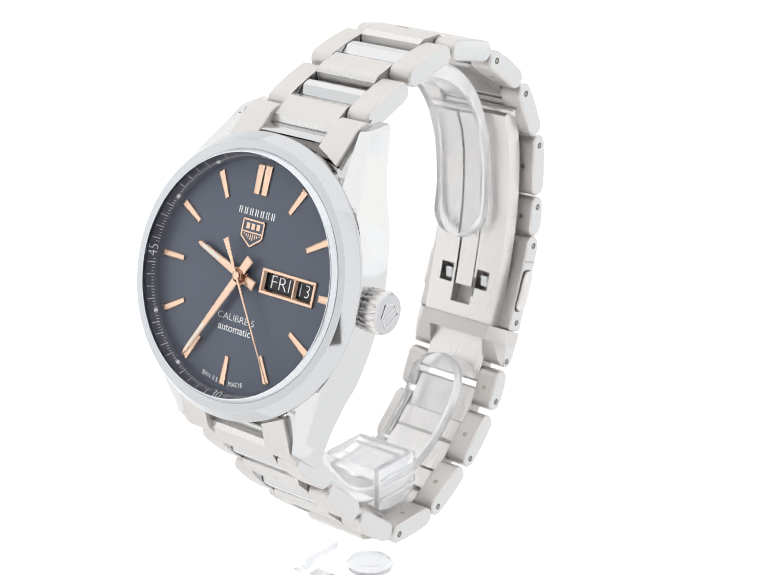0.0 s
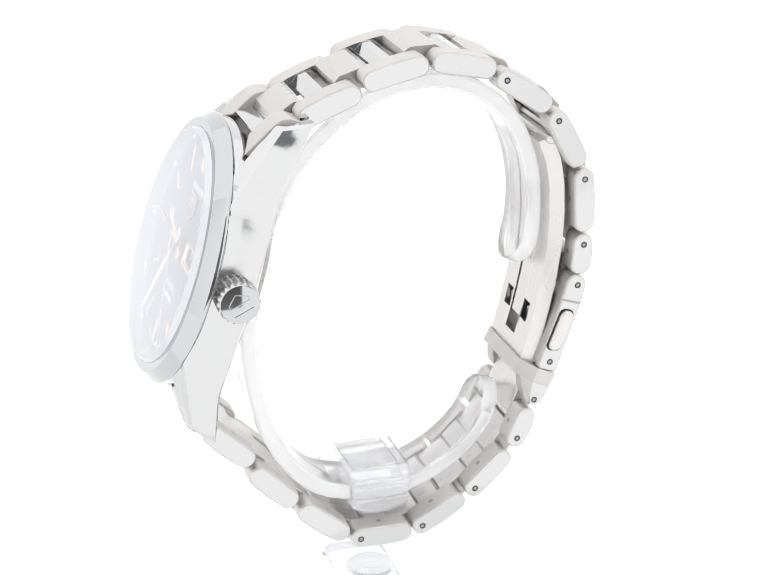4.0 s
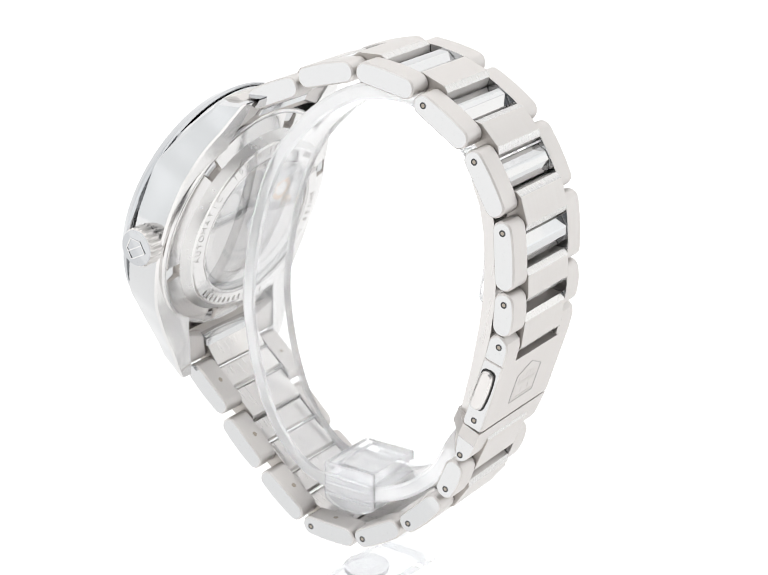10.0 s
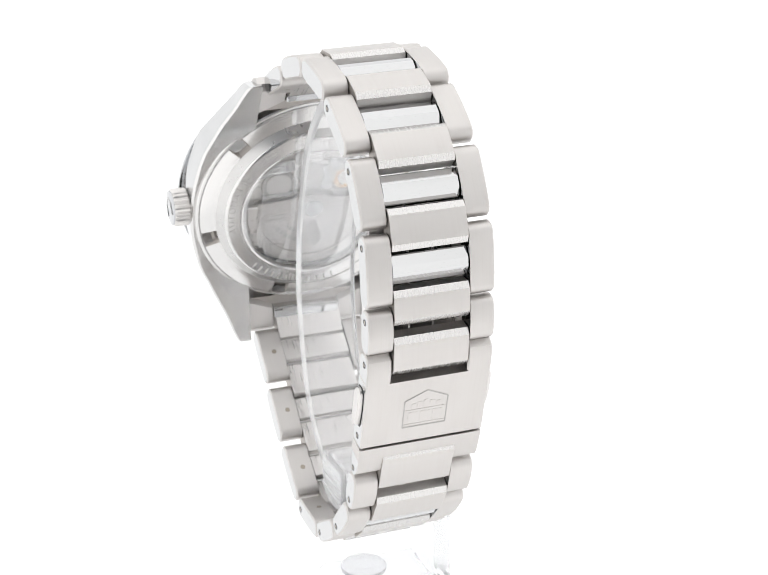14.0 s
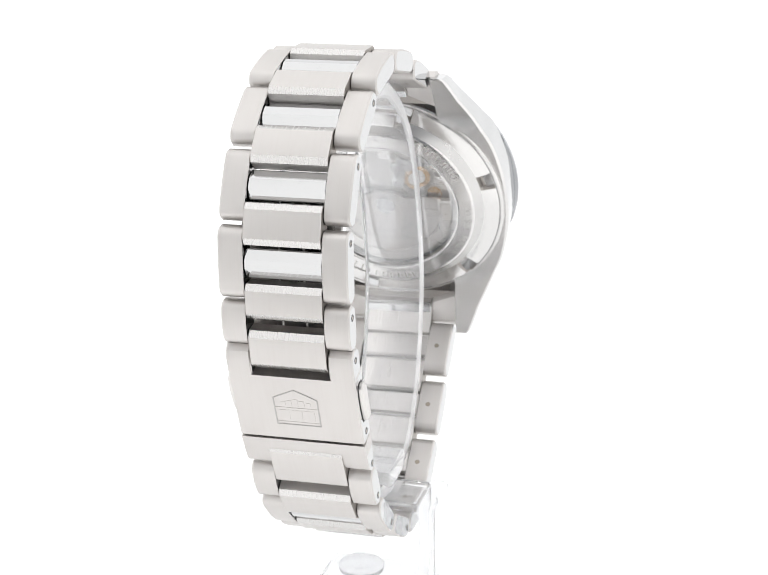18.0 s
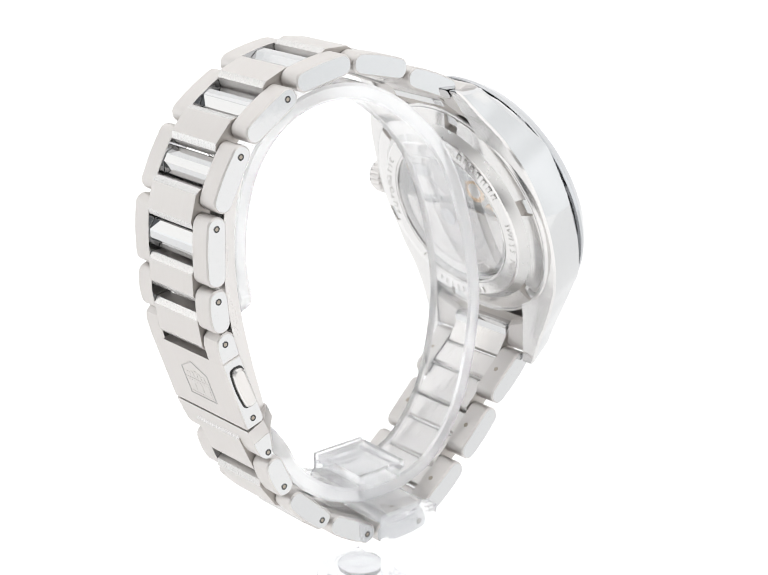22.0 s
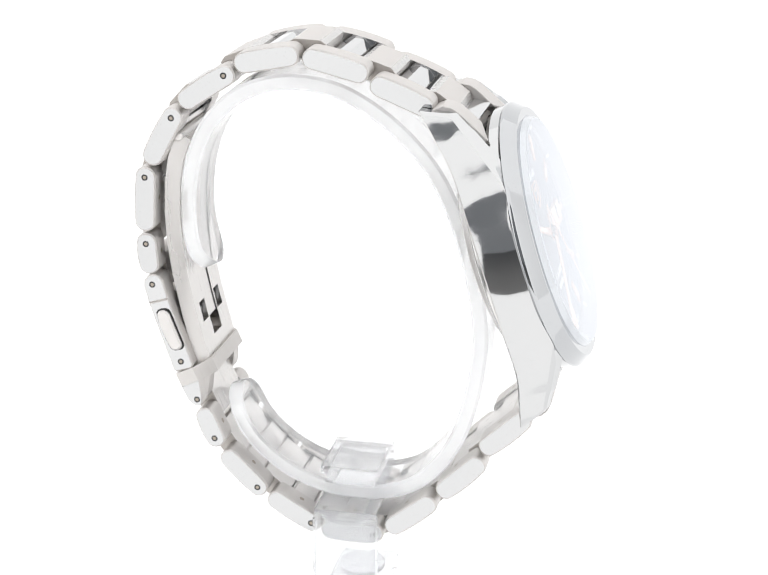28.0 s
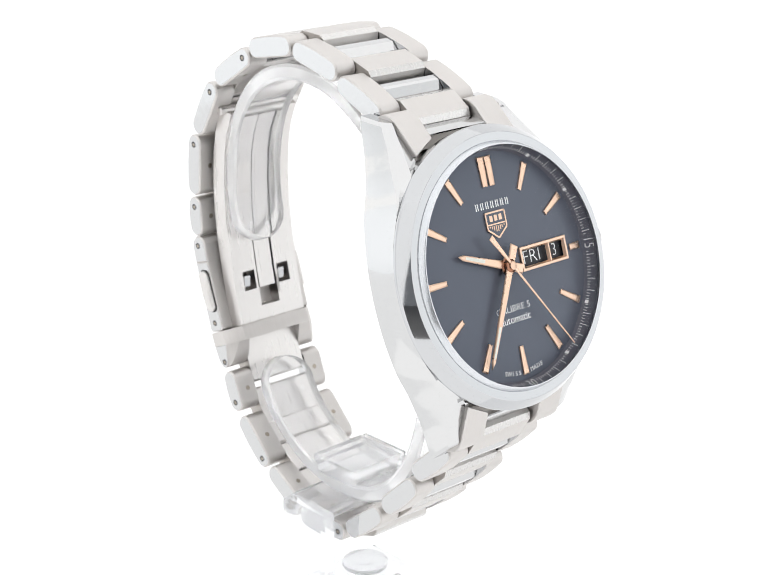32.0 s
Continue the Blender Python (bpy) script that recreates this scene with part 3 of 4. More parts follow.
def build_caseback():
    notch = [45 + 60 * k for k in range(6)]
    prof = [(18.5, -6.4), (18.5, -7.1), (18.3, -7.3), (18.05, -7.32), (18.0, -7.25), (17.9, -7.25), (17.85, -7.45), (17.5, -7.6), (15.9, -7.78), (15.5, -7.85), (15.35, -7.95), (14.3, -9.05), (14.15, -9.2), (13.95, -9.3),
            (12.0, -9.47), (11.95, -9.35), (11.8, -9.35), (11.75, -9.48), (11.55, -9.42), (11.45, -8.3)]
    bm = bmesh.new()
    n = 240
    rows, cut = [], []
    for i in range(n):
        deg = 360.0 * i / n
        deep = any(abs((deg - a + 180) % 360 - 180) < 3.3 for a in notch)
        a = radians(deg)
        cut.append(deep)
        rows.append([bm.verts.new((r * math.cos(a), r * math.sin(a), z + (0.75 if deep and 15.8 < r < 17.55 else 0))) for r, z in prof])
    for i in range(n):
        p, q = rows[i], rows[(i + 1) % n]
        for k in range(len(prof) - 1):
            # the notch faces take the darker steel
            bm.faces.new((p[k], q[k], q[k + 1], p[k + 1])).material_index = 1 if k in (9, 10) else 2 if k in (6, 7, 8) and (cut[i] or cut[(i + 1) % n]) else 0
    back = part("case_back", bm, [BACKSTEEL, BACKBAND, DARKENED], watch, "screwed steel case back with six notches", HEAD @ Matrix.Diagonal((1.065, 1.065, 1, 1)), 20)
    # engraved ring of words, read from behind
    bm = bmesh.new()

    def ring_word(word, start, step=5.4):
        for k, ch in enumerate(word):
            if ch != " ":
                a = start + k * step
                m = turned(a) @ Matrix.Translation((0, 13.25, -9.425)) @ Matrix.Rotation(math.pi, 4, "Y")
                merge(bm, lettering(ch, 1.55, 0.02, 1.0, 0.045), m)
    ring_word("AUTOMATIC", -100, 5.6)
    ring_word("100 METRES", -38, 5.6)
    ring_word("SWISS MADE", 84, 5.0)
    for k in range(7):
        a = 28 + k * 5.8
        m = turned(a) @ Matrix.Translation((0, 13.25, -9.43)) @ Matrix.Rotation(math.pi, 4, "Y")
        one = bmesh.new()
        bars_of(one, (-0.3, -0.5), (-0.3, 0.5), 0.2, 0, 0.03), bars_of(one, (0.3, -0.5), (0.3, 0.5), 0.2, 0, 0.03), bars_of(one, (-0.3, 0.45), (0.3, 0.45), 0.2, 0, 0.03)
        merge(bm, one, m)
    for k in range(12):
        a = 165 + k * 5.4
        m = turned(a) @ Matrix.Translation((0, 13.25, -9.43)) @ Matrix.Rotation(math.pi, 4, "Y")
        one = bmesh.new()
        bars_of(one, (0, -0.5), (0, 0.5), 0.32, 0, 0.03)
        merge(bm, one, m)
    part("back_engraving", bm, ENGRAVED, back, "ring of engraved words")
    bm = bmesh.new()
    disc(bm, 11.6, -7.0, 64)
    part("movement_plate", bm, MOVEMENT, back, "grey movement plate under glass")
    # bridges and recesses of the movement
    for cx, cy, r, mat, z in ((0, 5.6, 2.6, GEAR, -7.15), (5.2, 4.6, 2.7, GEAR, -7.2), (5.2, 4.6, 2.1, BRASS, -7.32), (5.2, 4.6, 1.3, MOVEMENT, -7.4), (-5.3, 3.8, 2.9, GEAR, -7.2), (-5.3, 3.8, 2.1, MOVEMENT, -7.35),
                              (7.6, 1.4, 1.2, BRASS, -7.3), (-1.8, 8.4, 1.3, GEAR, -7.3), (8.6, 5.3, 0.6, GEAR, -7.4), (2.0, 9.0, 0.7, GEAR, -7.4), (-8.6, 1.0, 0.7, GEAR, -7.4), (3.0, 1.6, 0.5, GEAR, -7.4)):
        cx = -cx
        bm = bmesh.new()
        teeth = 24 if r > 1 else 12
        poly = [(cx + (r if k % 2 else r * 0.93) * math.cos(2 * math.pi * k / (teeth * 2)), cy + (r if k % 2 else r * 0.93) * math.sin(2 * math.pi * k / (teeth * 2))) for k in range(teeth * 2)]
        slab(bm, poly, z, -7.0)
        part("gear_wheel", bm, mat, back)
    bm = bmesh.new()
    for x0, y0, x1, y1, w in ((9, 6.5, 3, 7.5, 2.0), (-1.5, 6.5, -8, 8.0, 1.7), (8, 1.5, 2, 1.8, 1.6), (-2, 3.0, -3.4, 8.5, 1.8)):
        bars_of(bm, (x0, y0), (x1, y1), w, -7.55, -7.0)
    part("movement_bridge", bm, POLISHED, back)
    # rotor: a half disc with a heavy rim, at rest on the lower side
    bm = bmesh.new()
    arc = [(10.6 * math.cos(radians(a)), 10.6 * math.sin(radians(a))) for a in range(-186, 7, 6)]
    slab(bm, arc + [(3.2, 1.4), (1.6, 2.4), (-1.6, 2.4), (-3.2, 1.4)], -8.25, -7.85)
    rotor = part("rotor", bm, BRUSHED, back, "brushed steel half-disc rotor")
    bm = bmesh.new()
    lathe(bm, [(8.8, -8.2), (8.9, -8.55), (10.5, -8.55), (10.6, -8.2)], 48, -186, 6, True)
    part("rotor_rim", bm, BRUSHED_IN, rotor)
    bm = bmesh.new()
    for r, a0, a1, w in ((6.6, -150, -30, 0.7), (5.2, -140, -40, 0.6)):
        k = a0
        while k < a1:
            a, b = radians(k), radians(k + 4.5)
            bars_of(bm, (r * math.cos(a), r * math.sin(a)), (r * math.cos(b), r * math.sin(b)), w, -8.3, -8.25)
            k += 8
    part("rotor_engraving", bm, ETCH, rotor, "two rows of engraved bars")
    bm = bmesh.new()
    lathe(bm, [(1.5, -8.6), (1.3, -8.7), (0.001, -8.7)], 32)
    part("rotor_hub", bm, POLISHED, rotor)
    bm = bmesh.new()
    lathe(bm, [(11.6, -9.2), (11.0, -9.35), (0.001, -9.42)], 64)
    g = part("back_glass", bm, BACKGLASS, back, "clear sapphire window in the back")
    g.visible_shadow = False


build_case()
build_dial()
build_pointers()
build_caseback()

# ---- the bracelet: centre lines of the links in the side view (y, z) ----
LINKS = [((-12.6, 28.9), (-3.2, 32.75)), ((-2.9, 33.7), (7.15, 36.2)), ((7.7, 36.4), (17.75, 34.5)), ((17.9, 33.6), (26.5, 28.0)), ((27.0, 27.3), (31.9, 18.4)),
         ((32.4, 17.9), (32.95, 7.5)), ((32.9, 7.2), (32.45, 0.55)),
         ((24.75, -21.6), (22.0, -28.0)), ((21.4, -28.9), (14.5, -35.6)), ((13.9, -35.8), (5.4, -40.7)), ((5.1, -40.7), (-5.1, -40.7)), ((-5.6, -40.0), (-13.4, -33.9)),
         ((-14.0, -33.0), (-21.0, -26.3)), ((-20.7, -24.9), (-28.0, -18.2))]
CLASP = ((32.3, 0.45), (27.55, -15.25))
FOLD = ((27.5, -15.36), (25.0, -21.0))
IN, OUT = 5.68, 9.45
WIDTHS = (9.65, 9.6, 9.55, 9.5, 9.48, 9.45, 9.42, 9.42, 9.45, 9.5, 9.55, 9.6, 9.6, 9.65)     # the bracelet narrows towards the clasp


def along(a, b):
    """A pose at a whose y runs to b and whose z points out of the loop."""
    y = Vector((0, b[0] - a[0], b[1] - a[1])).normalized()
    x = Vector((1, 0, 0))
    z = x.cross(y)
    m = Matrix((x, y, z)).transposed().to_4x4()
    m.translation = (0, *a)
    return m


def stadium(length, t0, t1, n=7, r=None):
    """A long outline with round ends, from y 0 to length and z t0 to t1."""
    h = (t1 - t0) / 2
    c = (t1 + t0) / 2
    rx = r or h
    pts = []
    for i in range(n + 1):
        a = -math.pi / 2 + math.pi * i / n
        pts.append((length - rx + rx * math.cos(a), c + h * math.sin(a)))
    for k in (0.75, 0.5, 0.25):          # a low dome on the outer side
        pts.append((rx + (length - 2 * rx) * k, t1 + 0.18 * 4 * k * (1 - k)))
    for i in range(n + 1):
        a = math.pi / 2 + math.pi * i / n
        pts.append((rx + rx * math.cos(a), c + h * math.sin(a)))
    return pts


cache = {}


def outer_link(length, wide):
    key = (round(length, 1), wide)
    if key not in cache:
        bm = bmesh.new()
        prism(bm, stadium(key[0], -1.62, 1.62, 8, 1.5), IN + 0.06, wide, 0.24, 1, 0.1)
        cache[key] = mesh_of("outer_link", bm, [BRUSHED, FLANK], 24)
    return cache[key]


def pin_mesh():
    bm = bmesh.new()
    # the black ring is painted on, for the shaded gap round the pin
    lathe(bm, [(0.56, -0.05), (0.54, 0.03), (0.50, 0.035), (0.48, 0.02), (0.31, 0.012), (0.28, 0.03), (0.1, 0.02), (0.001, 0.03)], 20, slots=[0, 0, 1, 1, 1, 2, 2])
    return mesh_of("pin", bm, [POLISHED, GAP_BLACK, DARKSTEEL])


def flip_link(m, length):
    """The same link on the other side: turned half round its own outward axis."""
    return m @ Matrix.Translation((0, length, 0)) @ Matrix.Rotation(math.pi, 4, "Z")


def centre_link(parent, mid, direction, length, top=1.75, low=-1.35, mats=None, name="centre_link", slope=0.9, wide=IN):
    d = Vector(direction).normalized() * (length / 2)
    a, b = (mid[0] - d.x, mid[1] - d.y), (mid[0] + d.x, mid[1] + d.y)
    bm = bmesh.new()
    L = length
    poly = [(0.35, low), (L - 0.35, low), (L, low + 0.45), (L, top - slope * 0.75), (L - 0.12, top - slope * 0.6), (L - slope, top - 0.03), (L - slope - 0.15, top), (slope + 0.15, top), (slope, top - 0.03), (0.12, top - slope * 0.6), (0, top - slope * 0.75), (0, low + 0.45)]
    # the end caps take the darkened steel, which deepens the joints' shade
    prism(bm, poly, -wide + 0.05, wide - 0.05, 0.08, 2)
    mats = mats or [BRUSHED, BRUSHED_IN, DARKENED, CHAMFER]
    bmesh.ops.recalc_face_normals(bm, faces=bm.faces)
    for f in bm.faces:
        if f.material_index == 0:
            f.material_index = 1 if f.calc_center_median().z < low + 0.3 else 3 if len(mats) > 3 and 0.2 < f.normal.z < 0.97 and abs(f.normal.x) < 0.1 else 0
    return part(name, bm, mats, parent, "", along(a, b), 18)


def build_bracelet():
    pin = pin_mesh()
    # flat dark discs painted on in place of shaded holes
    hole = bmesh.new()
    disc(hole, 0.42, 0.0, 16)
    hole = mesh_of("hole_disc", hole, [DARKSTEEL])
    for i, (a, b) in enumerate(LINKS):
        length = (Vector(b) - Vector(a)).length
        m = along(a, b)
        me = outer_link(length, WIDTHS[i])
        for side, pose_ in ((1, m), (-1, flip_link(m, round(length, 1)))):
            ob = part("outer_link", me, None, watch, "", pose_)
            # adjusting pin, seen on some of the links
            where = None
            if i in (3, 4, 5, 6):
                where = 1.7
            elif 7 <= i <= 10:
                where = length - 1.6
            if where is not None:
                y = where if side > 0 else length - where
                part("pin", pin, None, ob, "", Matrix.Translation((WIDTHS[i] + 0.01, y, 0.1)) @ Matrix.Rotation(radians(90), 4, "Y"))
            part("hole_disc", hole, None, ob, "", Matrix.Translation((7.4, length * 0.5, -1.63)))
        # polished bar across the middle of the link
        if i not in (6, 7):
            u = (Vector(b) - Vector(a)) / length
            mid = (Vector(a) + Vector(b)) / 2
            centre_link(watch, mid, u, 4.25, 1.55, -1.3, [FLANK, BRUSHED_IN, DARKENED], "polished_bar", 1.45)
    # brushed links over the joints
    for i in range(len(LINKS) - 1):
        (a, b), (c, d) = LINKS[i], LINKS[i + 1]
        if i == 6:
            continue
        mid = (Vector(b) + Vector(c)) / 2
        t = (Vector(b) - Vector(a)).normalized() + (Vector(d) - Vector(c)).normalized()
        centre_link(watch, mid, t, 5.9 if i not in (5, 7) else (5.2, 6.8)[i == 7])
    # over the joints with the head
    centre_link(watch, Vector((-13.0, 28.45)), (0.83, 0.56), 5.7)
    centre_link(watch, Vector((-27.8, -17.45)), (-0.52, 0.85), 5.7)
    # to the clasp
    (a, b), (c, d) = LINKS[6], LINKS[7]
    v = Vector(CLASP[1]) - Vector(CLASP[0])
    centre_link(watch, Vector(CLASP[0]) + v.normalized() * 0.4, v.normalized() + Vector((0, -1)), 6.0)
    v = Vector(FOLD[1]) - Vector(FOLD[0])
    centre_link(watch, Vector(FOLD[1]) - v.normalized() * 0.35, v, 8.0)


def build_end_links():
    for s in (1, -1):
        m = HEAD if s > 0 else HEAD @ turned(180)
        for side in (1, -1):
            bm = bmesh.new()
            rows = []
            for x, d in ((IN + 0.1, 0.12), (IN + 0.22, 0), (10.43, 0), (10.55, 0.12)):
                v0 = math.sqrt(21.05 ** 2 - x * x)            # the front follows the round case
                poly = [(v0, -6.6), (v0, -2.05 - 0.579 * (v0 - 17.9)), (v0 + 0.2, -1.95 - 0.579 * (v0 - 17.9)), (23.6, -5.15), (24.5, -5.95), (25.1, -7.2), (25.0, -8.8), (23.9, -9.4), (v0 + 0.8, -8.2)]
                rows.append([bm.verts.new((side * x, v, w)) for v, w in (inset(poly, d) if d else poly)])
            for p, q in zip(rows, rows[1:]):
                for k in range(len(p)):
                    bm.faces.new((p[k], p[(k + 1) % len(p)], q[(k + 1) % len(p)], q[k]))
            bm.faces.new(rows[0]), bm.faces.new(rows[-1])
            part("end_piece", bm, BRUSHED, watch, "brushed steel end piece between the lugs", m)
        bm = bmesh.new()
        prism(bm, [(20.8, -7.4), (20.8, -3.7), (21.0, -3.6), (21.6, -4.5), (22.3, -5.8), (22.6, -7.2), (22.4, -9.2), (21.2, -8.9)], -IN, IN, 0.1)
        # added dark block: closes a see-through gap and stands in for its shade
        backing = bmesh.new()
        prism(backing, [(19.0, -7.2), (19.0, -4.7), (21.2, -4.7), (21.2, -7.2)], -10.4, 10.4, 0.05)
        part("gap_backing", backing, DARKENED, watch, "dark block added to close the gap under the end pieces", m)
        part("end_bar", bm, FLANK, watch, "polished bar between the lugs", m)


def build_clasp():
    cover_m = along(*CLASP)
    length = (Vector(CLASP[1]) - Vector(CLASP[0])).length
    bm = bmesh.new()
    full = [(4.4, -1.5), (length - 0.5, -1.9), (length, -1.4), (length, 1.25), (length - 0.3, 1.55), (4.4, 1.9)]
    horn = [(1.3, -1.6), (4.45, -1.5), (4.45, 1.9), (1.7, 1.8), (0.6, 1.4), (0.0, 0.4), (0.0, -0.5), (0.5, -1.25)]
    prism(bm, full, -OUT, OUT, 0.22, 1)
    prism(bm, horn, IN + 0.1, OUT, 0.22, 1)
    prism(bm, horn, -OUT, -IN - 0.1, 0.22, 1)
    cover = part("clasp_cover", bm, [BRUSHED, FLANK], watch, "brushed steel clasp cover with an embossed emblem", cover_m, 24)
    bm = bmesh.new()
    y0 = 6.75
    house = [(-3.3, y0 + 6.65), (-3.3, y0 + 1.65), (0, y0), (3.3, y0 + 1.65), (3.3, y0 + 6.65)]
    # raised bars in darker steel paint in the shade of an engraved groove
    for i in range(5):
        bars_of(bm, house[i], house[(i + 1) % 5], 0.16, -0.1, 0.07)
    for v in bm.verts:
        v.co.z += 1.9 - 0.0303 * (v.co.y - 4.4)
    part("emblem_outline", bm, ETCH, cover, "house-shaped outline, its engraved groove drawn as darker bars")
    bm = bmesh.new()
    bars_of(bm, (-3.2, y0 + 3.4), (3.2, y0 + 3.4), 0.1, -0.1, 0.05)
    bars_of(bm, (-3.2, y0 + 6.1), (3.2, y0 + 6.1), 0.08, -0.1, 0.05)
    for k in range(5):
        bars_of(bm, (-1.9 + k * 0.95, y0 + 1.75 + 0.25 * abs(k - 2)), (-1.9 + k * 0.95, y0 + 3.1), 0.66, -0.1, 0.035)
    for x in (-1.9, 0.0, 1.9):
        bars_of(bm, (x, y0 + 3.85), (x, y0 + 5.75), 1.45, -0.1, 0.035)
    for v in bm.verts:
        v.co.z += 1.9 - 0.0303 * (v.co.y - 4.4)
    part("embossed_emblem", bm, BRUSHED, cover, "embossed house-shaped emblem of plain shapes")
    for side in (1, -1):
        bm = bmesh.new()
        pill = stadium(6.9, -1.05, 1.0, 6, 0.9)
        pill = [(y + 5.9, z - 0.15 - 0.07 * (y - 3.4)) for y, z in pill]
        x0, x1 = (OUT - 0.2, OUT + 0.75) if side > 0 else (-OUT - 0.75, -OUT + 0.2)
        prism(bm, pill, x0, x1, 0.3)
        part("release_button", bm, BRUSHED_IN, cover, "steel push button on the clasp flank")
        # a thin black plate stands in for the shaded slot
        bm = bmesh.new()
        prism(bm, [(y + (0.22 if y > 9.3 else -0.22), z + (0.22 if z > -0.3 else -0.22)) for y, z in pill], min(side * (OUT - 0.1), side * (OUT + 0.012)), max(side * (OUT - 0.1), side * (OUT + 0.012)), 0.01)
        part("button_gap_plate", bm, GAP_BLACK, cover, "black plate drawn as the gap round the push button")
    pin = pin_mesh()
    for side in (1, -1):
        r = Matrix.Rotation(radians(90 * side), 4, "Y")
        part("pin", pin, None, cover, "", Matrix.Translation((side * (OUT + 0.01), 1.6, 0.3)) @ r)
        part("pin", pin, None, cover, "", Matrix.Translation((side * (OUT + 0.01), length - 1.5, -0.1)) @ r)
    # the lower folding piece with its notch
    fm = along(*FOLD)
    fl = (Vector(FOLD[1]) - Vector(FOLD[0])).length
    bm = bmesh.new()
    # cross band, chamfered towards the blade
    sect = [(-OUT, 1.45), (OUT, 1.45), (OUT, -1.6), (OUT - 0.3, -2.0), (6.9, -4.3), (-6.9, -4.3), (-OUT + 0.3, -2.0), (-OUT, -1.6)]
    ends = [[bm.verts.new((x, y, z)) for x, z in sect] for y in (0.0, 2.4)]
    for i in range(8):
        bm.faces.new((ends[0][i], ends[0][(i + 1) % 8], ends[1][(i + 1) % 8], ends[1][i]))
    bm.faces.new(ends[0]), bm.faces.new(ends[1])
    for side in (1, -1):
        rows = []
        for y, d, t in ((2.35, 3.3, 1.45), (fl * 0.5, 2.8, 1.45), (fl - 1.8, 2.1, 1.4), (fl - 0.9, 1.5, 1.2), (fl - 0.25, 0.8, 0.7), (fl, 0.2, 0.2)):
            rows.append([bm.verts.new((side * x, y, z)) for x, z in ((IN - 0.2, t), (OUT, t), (OUT, -min(1.6, d * 0.5)), (OUT - 0.3, -min(2.0, d * 0.62)), (min(9.0, 7.1 + (4.3 - d) * 0.55), -d), (IN - 0.2, -d))])
        for p, q in zip(rows, rows[1:]):
            for i in range(6):
                bm.faces.new((p[i], p[(i + 1) % 6], q[(i + 1) % 6], q[i])).material_index = 1 if i == 1 else 0
        bm.faces.new(rows[0]), bm.faces.new(rows[-1])
    fold = part("folding_piece", bm, [BRUSHED, FLANK], watch, "brushed steel lower piece of the clasp", fm, 24)
    for side in (1, -1):
        r = Matrix.Rotation(radians(90 * side), 4, "Y")
        part("pin", pin, None, fold, "", Matrix.Translation((side * (OUT + 0.01), fl - 1.0, 0.0)) @ r)
    # the folded blade inside the loop, with two windows and a slot
    PATH = [(27.2, 22.6), (28.6, 19.0), (29.3, 15.0), (29.5, 10.0), (29.3, 5.0), (28.6, 0.0), (27.5, -5.6), (26.75, -8.8), (26.0, -11.8), (25.3, -14.6), (23.4, -20.4)]

    def strip(bm, i0, i1, x0, x1, inner=1.5, top=0.8):
        pts = PATH[i0:i1 + 1]
        nrm = []
        for k, p in enumerate(PATH):
            q0, q1 = Vector(PATH[max(0, k - 1)]), Vector(PATH[min(len(PATH) - 1, k + 1)])
            d = (q1 - q0).normalized()
            nrm.append(Vector((d.y, -d.x)))
        outs = [Vector(p) - nrm[i0 + k] * top for k, p in enumerate(pts)]
        ins = [Vector(p) + nrm[i0 + k] * inner for k, p in enumerate(pts)]
        rings = []
        for x in (x0, x1):
            xi = x * 0.94 if abs(x) > 7.1 else x
            rings.append([[bm.verts.new((x, *p)) for p in outs], [bm.verts.new((xi, *p)) for p in ins]])
        for k in range(len(pts) - 1):
            (a, b), (c, d) = rings
            bm.faces.new((a[k], a[k + 1], b[k + 1], b[k]))
            bm.faces.new((c[k], c[k + 1], d[k + 1], d[k]))
            bm.faces.new((a[k], a[k + 1], c[k + 1], c[k]))
            bm.faces.new((b[k], b[k + 1], d[k + 1], d[k]))
        for k in (0, len(pts) - 1):
            (a, b), (c, d) = rings
            bm.faces.new((a[k], b[k], d[k], c[k]))
    bm = bmesh.new()
    cols = [-7.3, -4.9, -2.4, -1.95, 1.95, 2.4, 4.9, 7.3]
    for row, (i0, i1) in enumerate(((0, 6), (6, 7), (7, 8), (8, 9))):
        for c in range(7):
            if (row < 3 and c == 3) or (row == 1 and c in (1, 5)):
                continue
            strip(bm, i0, i1, cols[c], cols[c + 1])
    bmesh.ops.remove_doubles(bm, verts=bm.verts, dist=0.001)
    blade = part("clasp_blade", bm, BRUSHED_IN, watch, "curved steel blade inside the clasp", None, 20)
    bm = bmesh.new()
    strip(bm, 0, 7, -1.65, 1.65, 1.35)
    part("clasp_tongue", bm, BRUSHED_IN, blade, "narrow steel tongue in the middle of the blade", None, 20)
    bm = bmesh.new()
    lathe(bm, [(0.001, -8.2), (0.55, -8.2), (0.75, -8.0), (0.75, 8.0), (0.55, 8.2), (0.001, 8.2)], 24)
    part("blade_hinge", bm, BRUSHED_IN, blade, "", Matrix.Translation((0, 27.4, 22.6)) @ Matrix.Rotation(radians(90), 4, "Y"))
    for s in (1, -1):
        bm = bmesh.new()
        block(bm, (s * 3.65 - 0.75, 26.2, -8.3), (s * 3.65 + 0.75, 27.6, -6.3), 0.2)
        part("clasp_catch", bm, POLISHED, blade, "small steel catch in the window")


build_bracelet()
build_end_links()
build_clasp()

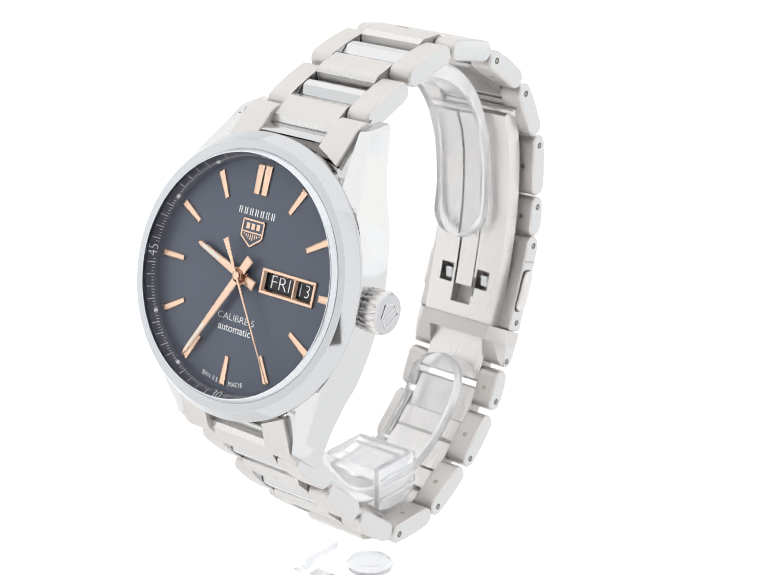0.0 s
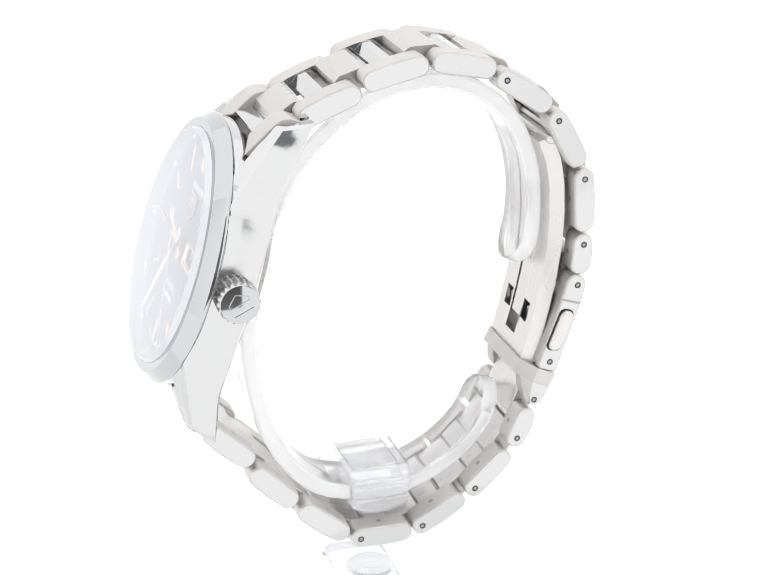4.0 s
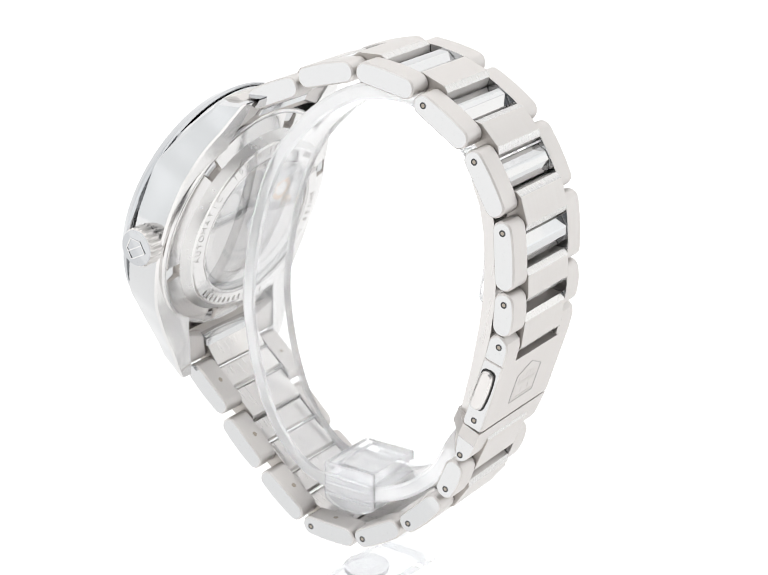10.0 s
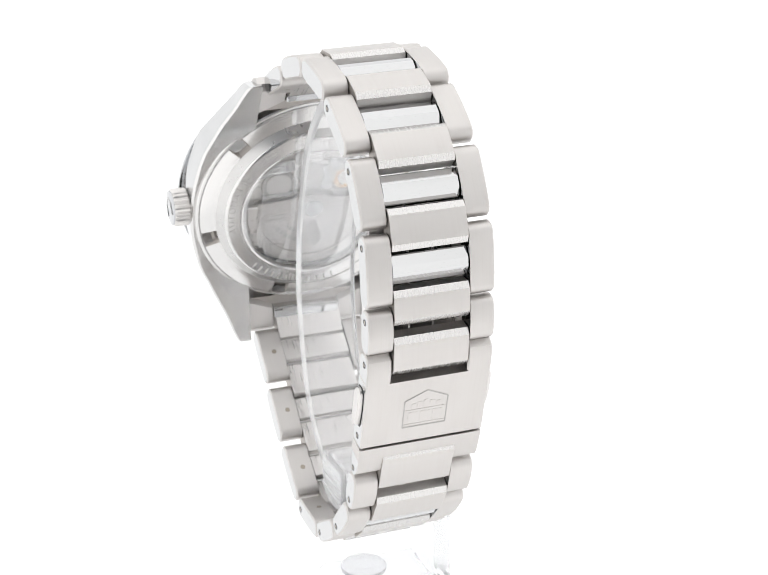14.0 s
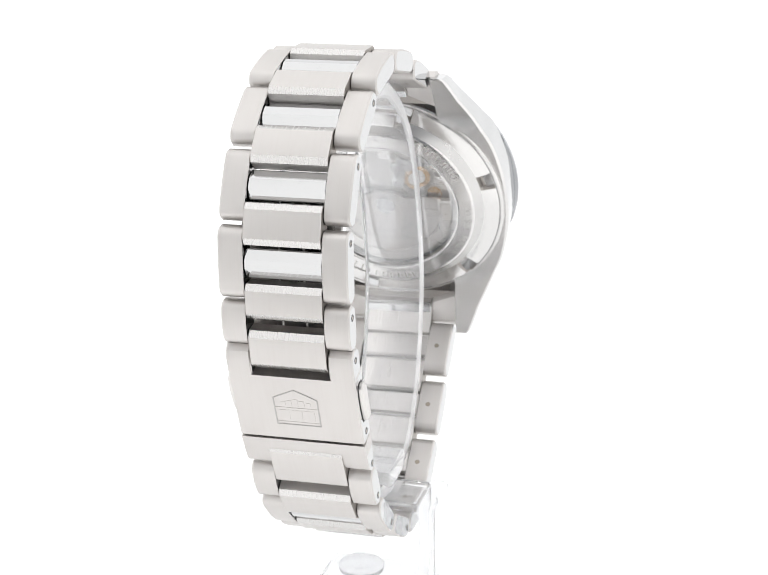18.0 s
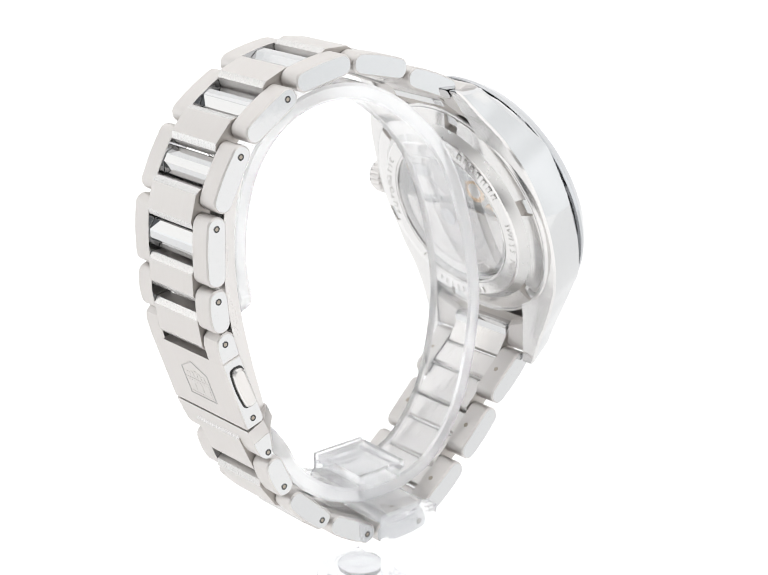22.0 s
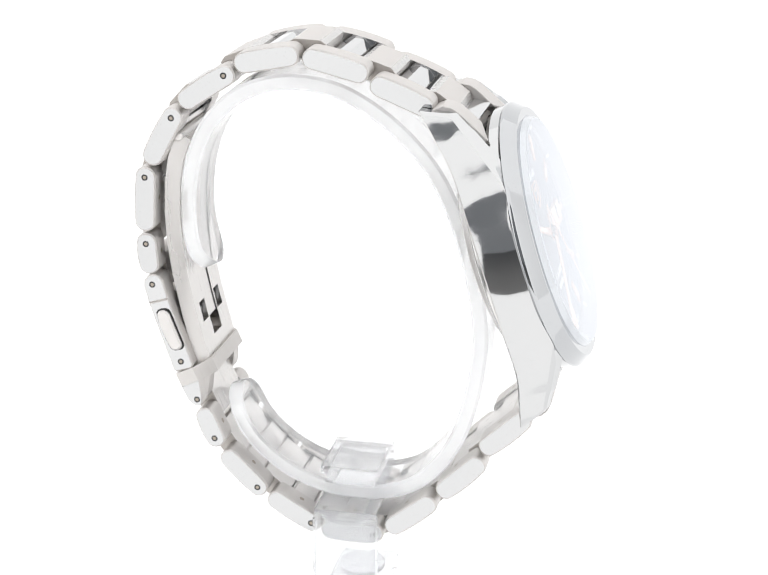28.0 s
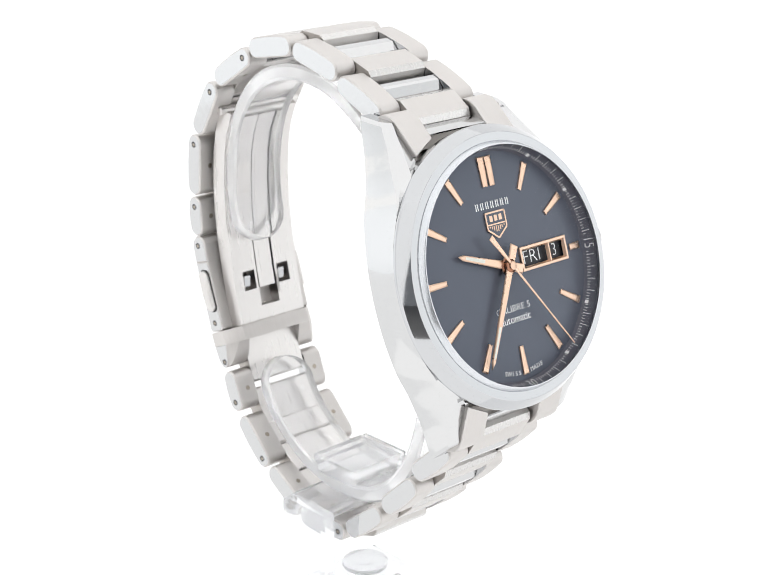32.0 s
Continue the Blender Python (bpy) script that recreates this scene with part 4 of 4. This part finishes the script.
# ---- the clear stand ----
stand = empty("watch_stand", "clear acrylic C-shaped watch display stand", "display stand")
RING = [(25.4, -0.2), (27.3, 4.0), (28.0, 9.5), (27.6, 15.5), (26.2, 20.9), (23.9, 25.4), (20.4, 29.2), (16.3, 31.6), (11.8, 32.8), (7.2, 32.9), (2.0, 31.9), (-3.0, 29.4), (-8.0, 25.6), (-12.7, 20.4), (-15.9, 14.6), (-18.4, 7.5), (-20.1, 0.0),
        (-20.9, -7.0), (-20.4, -13.5), (-19.2, -19.5), (-17.2, -25.4), (-13.9, -30.6), (-9.6, -34.5), (-4.2, -36.4), (1.0, -36.8), (5.9, -36.1), (11.0, -34.2), (15.6, -31.1), (19.0, -27.4), (21.2, -23.0), (22.2, -20.3)]


def build_stand():
    n = len(RING)
    thick, half = 2.5, 4.9
    bm = bmesh.new()
    def spot(k, f):
        """A point on a smooth curve through the ring's stations."""
        a, b, c, d = (Vector(RING[min(n - 1, max(0, k + o))]) for o in (-1, 0, 1, 2))
        return 0.5 * (2 * b + (c - a) * f + (2 * a - 5 * b + 4 * c - d) * f * f + (3 * b - a - 3 * c + d) * f ** 3)
    line = [spot(k, j / (16 if k in (0, n - 2) else 5)) for k in range(n - 1) for j in range(16 if k in (0, n - 2) else 5)] + [Vector(RING[-1])]
    stations, run = [], 0.0
    for k, p in enumerate(line):
        d = (line[min(len(line) - 1, k + 1)] - line[max(0, k - 1)]).normalized()
        run += (p - line[k - 1]).length if k else 0.0
        stations.append((p, Vector((-d.y, d.x)), run))
    dist = [run]
    rows = []
    for p, q, s in stations:
        e = min(s, dist[-1] - s)
        w = half if e > half else max(0.35, math.sqrt(max(0, half ** 2 - (half - e) ** 2)))
        o, i = p, p + q * thick
        c = 0.25
        rows.append([bm.verts.new(v) for v in ((-w + c, *o), (w - c, *o), (w, *(o.lerp(i, 0.18))), (w, *(o.lerp(i, 0.82))), (w - c, *i), (-w + c, *i), (-w, *(o.lerp(i, 0.82))), (-w, *(o.lerp(i, 0.18))))])
    for a, b in zip(rows, rows[1:]):
        for k in range(8):
            bm.faces.new((a[k], a[(k + 1) % 8], b[(k + 1) % 8], b[k])).material_index = 1 if k in (1, 2, 3, 5, 6, 7) else 0
    bm.faces.new(rows[0]), bm.faces.new(rows[-1])
    part("ring", bm, [ACRYLIC, MILKY_ACRYLIC], stand, "open oval band of clear acrylic")
    # saddle block on the band, tongue, side arm, foot and its round boss
    bm = bmesh.new()
    low = [(-3.8, -36.65), (6.0, -36.65), (6.0, -37.4), (4.6, -38.3), (2.6, -38.9), (0.9, -39.0), (-0.9, -38.9), (-2.8, -38.3), (-3.9, -37.4)]
    prism(bm, low, -10.25, 4.95, 0.3)
    part("tongue", bm, CLIPGLASS, stand, "clear tongue under the band")
    bm = bmesh.new()
    prism(bm, [(-3.7, -31.1), (5.9, -31.0), (5.9, -32.4), (5.0, -32.7), (5.0, -34.0), (-2.9, -34.0), (-2.9, -32.7), (-3.7, -32.4)], -6.0, 4.95, 0.3)
    part("clip", bm, CLIPGLASS, stand, "clear clip that holds the band")
    bm = bmesh.new()
    prism(bm, low[2:] + [(-3.8, -31.1), (6.0, -31.0)], 5.0, 6.0, 0.25)
    part("clip_plate", bm, CLIPGLASS, stand, "rounded clear plate before the band")
    for z in (-32.9, -34.4, -36.4):
        bm = bmesh.new()
        block(bm, (6.0, -3.4, z - 0.22), (6.25, 5.6, z + 0.22), 0.08)
        part("clip_ridge", bm, MILKY_ACRYLIC, stand, "fine ridge across the clip")
    bm = bmesh.new()
    block(bm, (-13.2, -4.6, -54.9), (-10.3, 5.6, -36.3), 0.5)
    part("side_arm", bm, FOOTGLASS, stand, "upright clear arm beside the bracelet")
    bm = bmesh.new()
    block(bm, (-10.25, -4.3, -54.9), (7.0, 5.4, -51.9), 0.6)
    part("foot", bm, FOOTGLASS, stand, "clear rectangular foot plate")
    bm = bmesh.new()
    lathe(bm, [(0.001, -51.85), (3.7, -51.85), (3.8, -51.6), (3.8, -51.0), (3.5, -50.7), (2.2, -50.6), (2.0, -50.9), (0.001, -50.9)], 40)
    part("boss", bm, FOOTGLASS, stand, "round clear boss on the foot", Matrix.Translation((0.5, 0.6, 0)))
    for ob in stand.children:
        ob.visible_shadow = False


build_stand()


# ---- the turntable carries watch and stand round, clockwise from above ----
def motions():
    lean = mm_pose(Matrix.Translation((1.36, 0, -0.03))) @ pose(0, 0, 0, 0, 1.227, 0)
    times = [float(t) for t in range(33)]
    walk(watch, [(t, LIFT @ turned(-38.68 - 8.7037 * t) @ lean) for t in times])
    walk(stand, [(t, LIFT @ turned(-38.68 - 8.7037 * t)) for t in times])


motions()
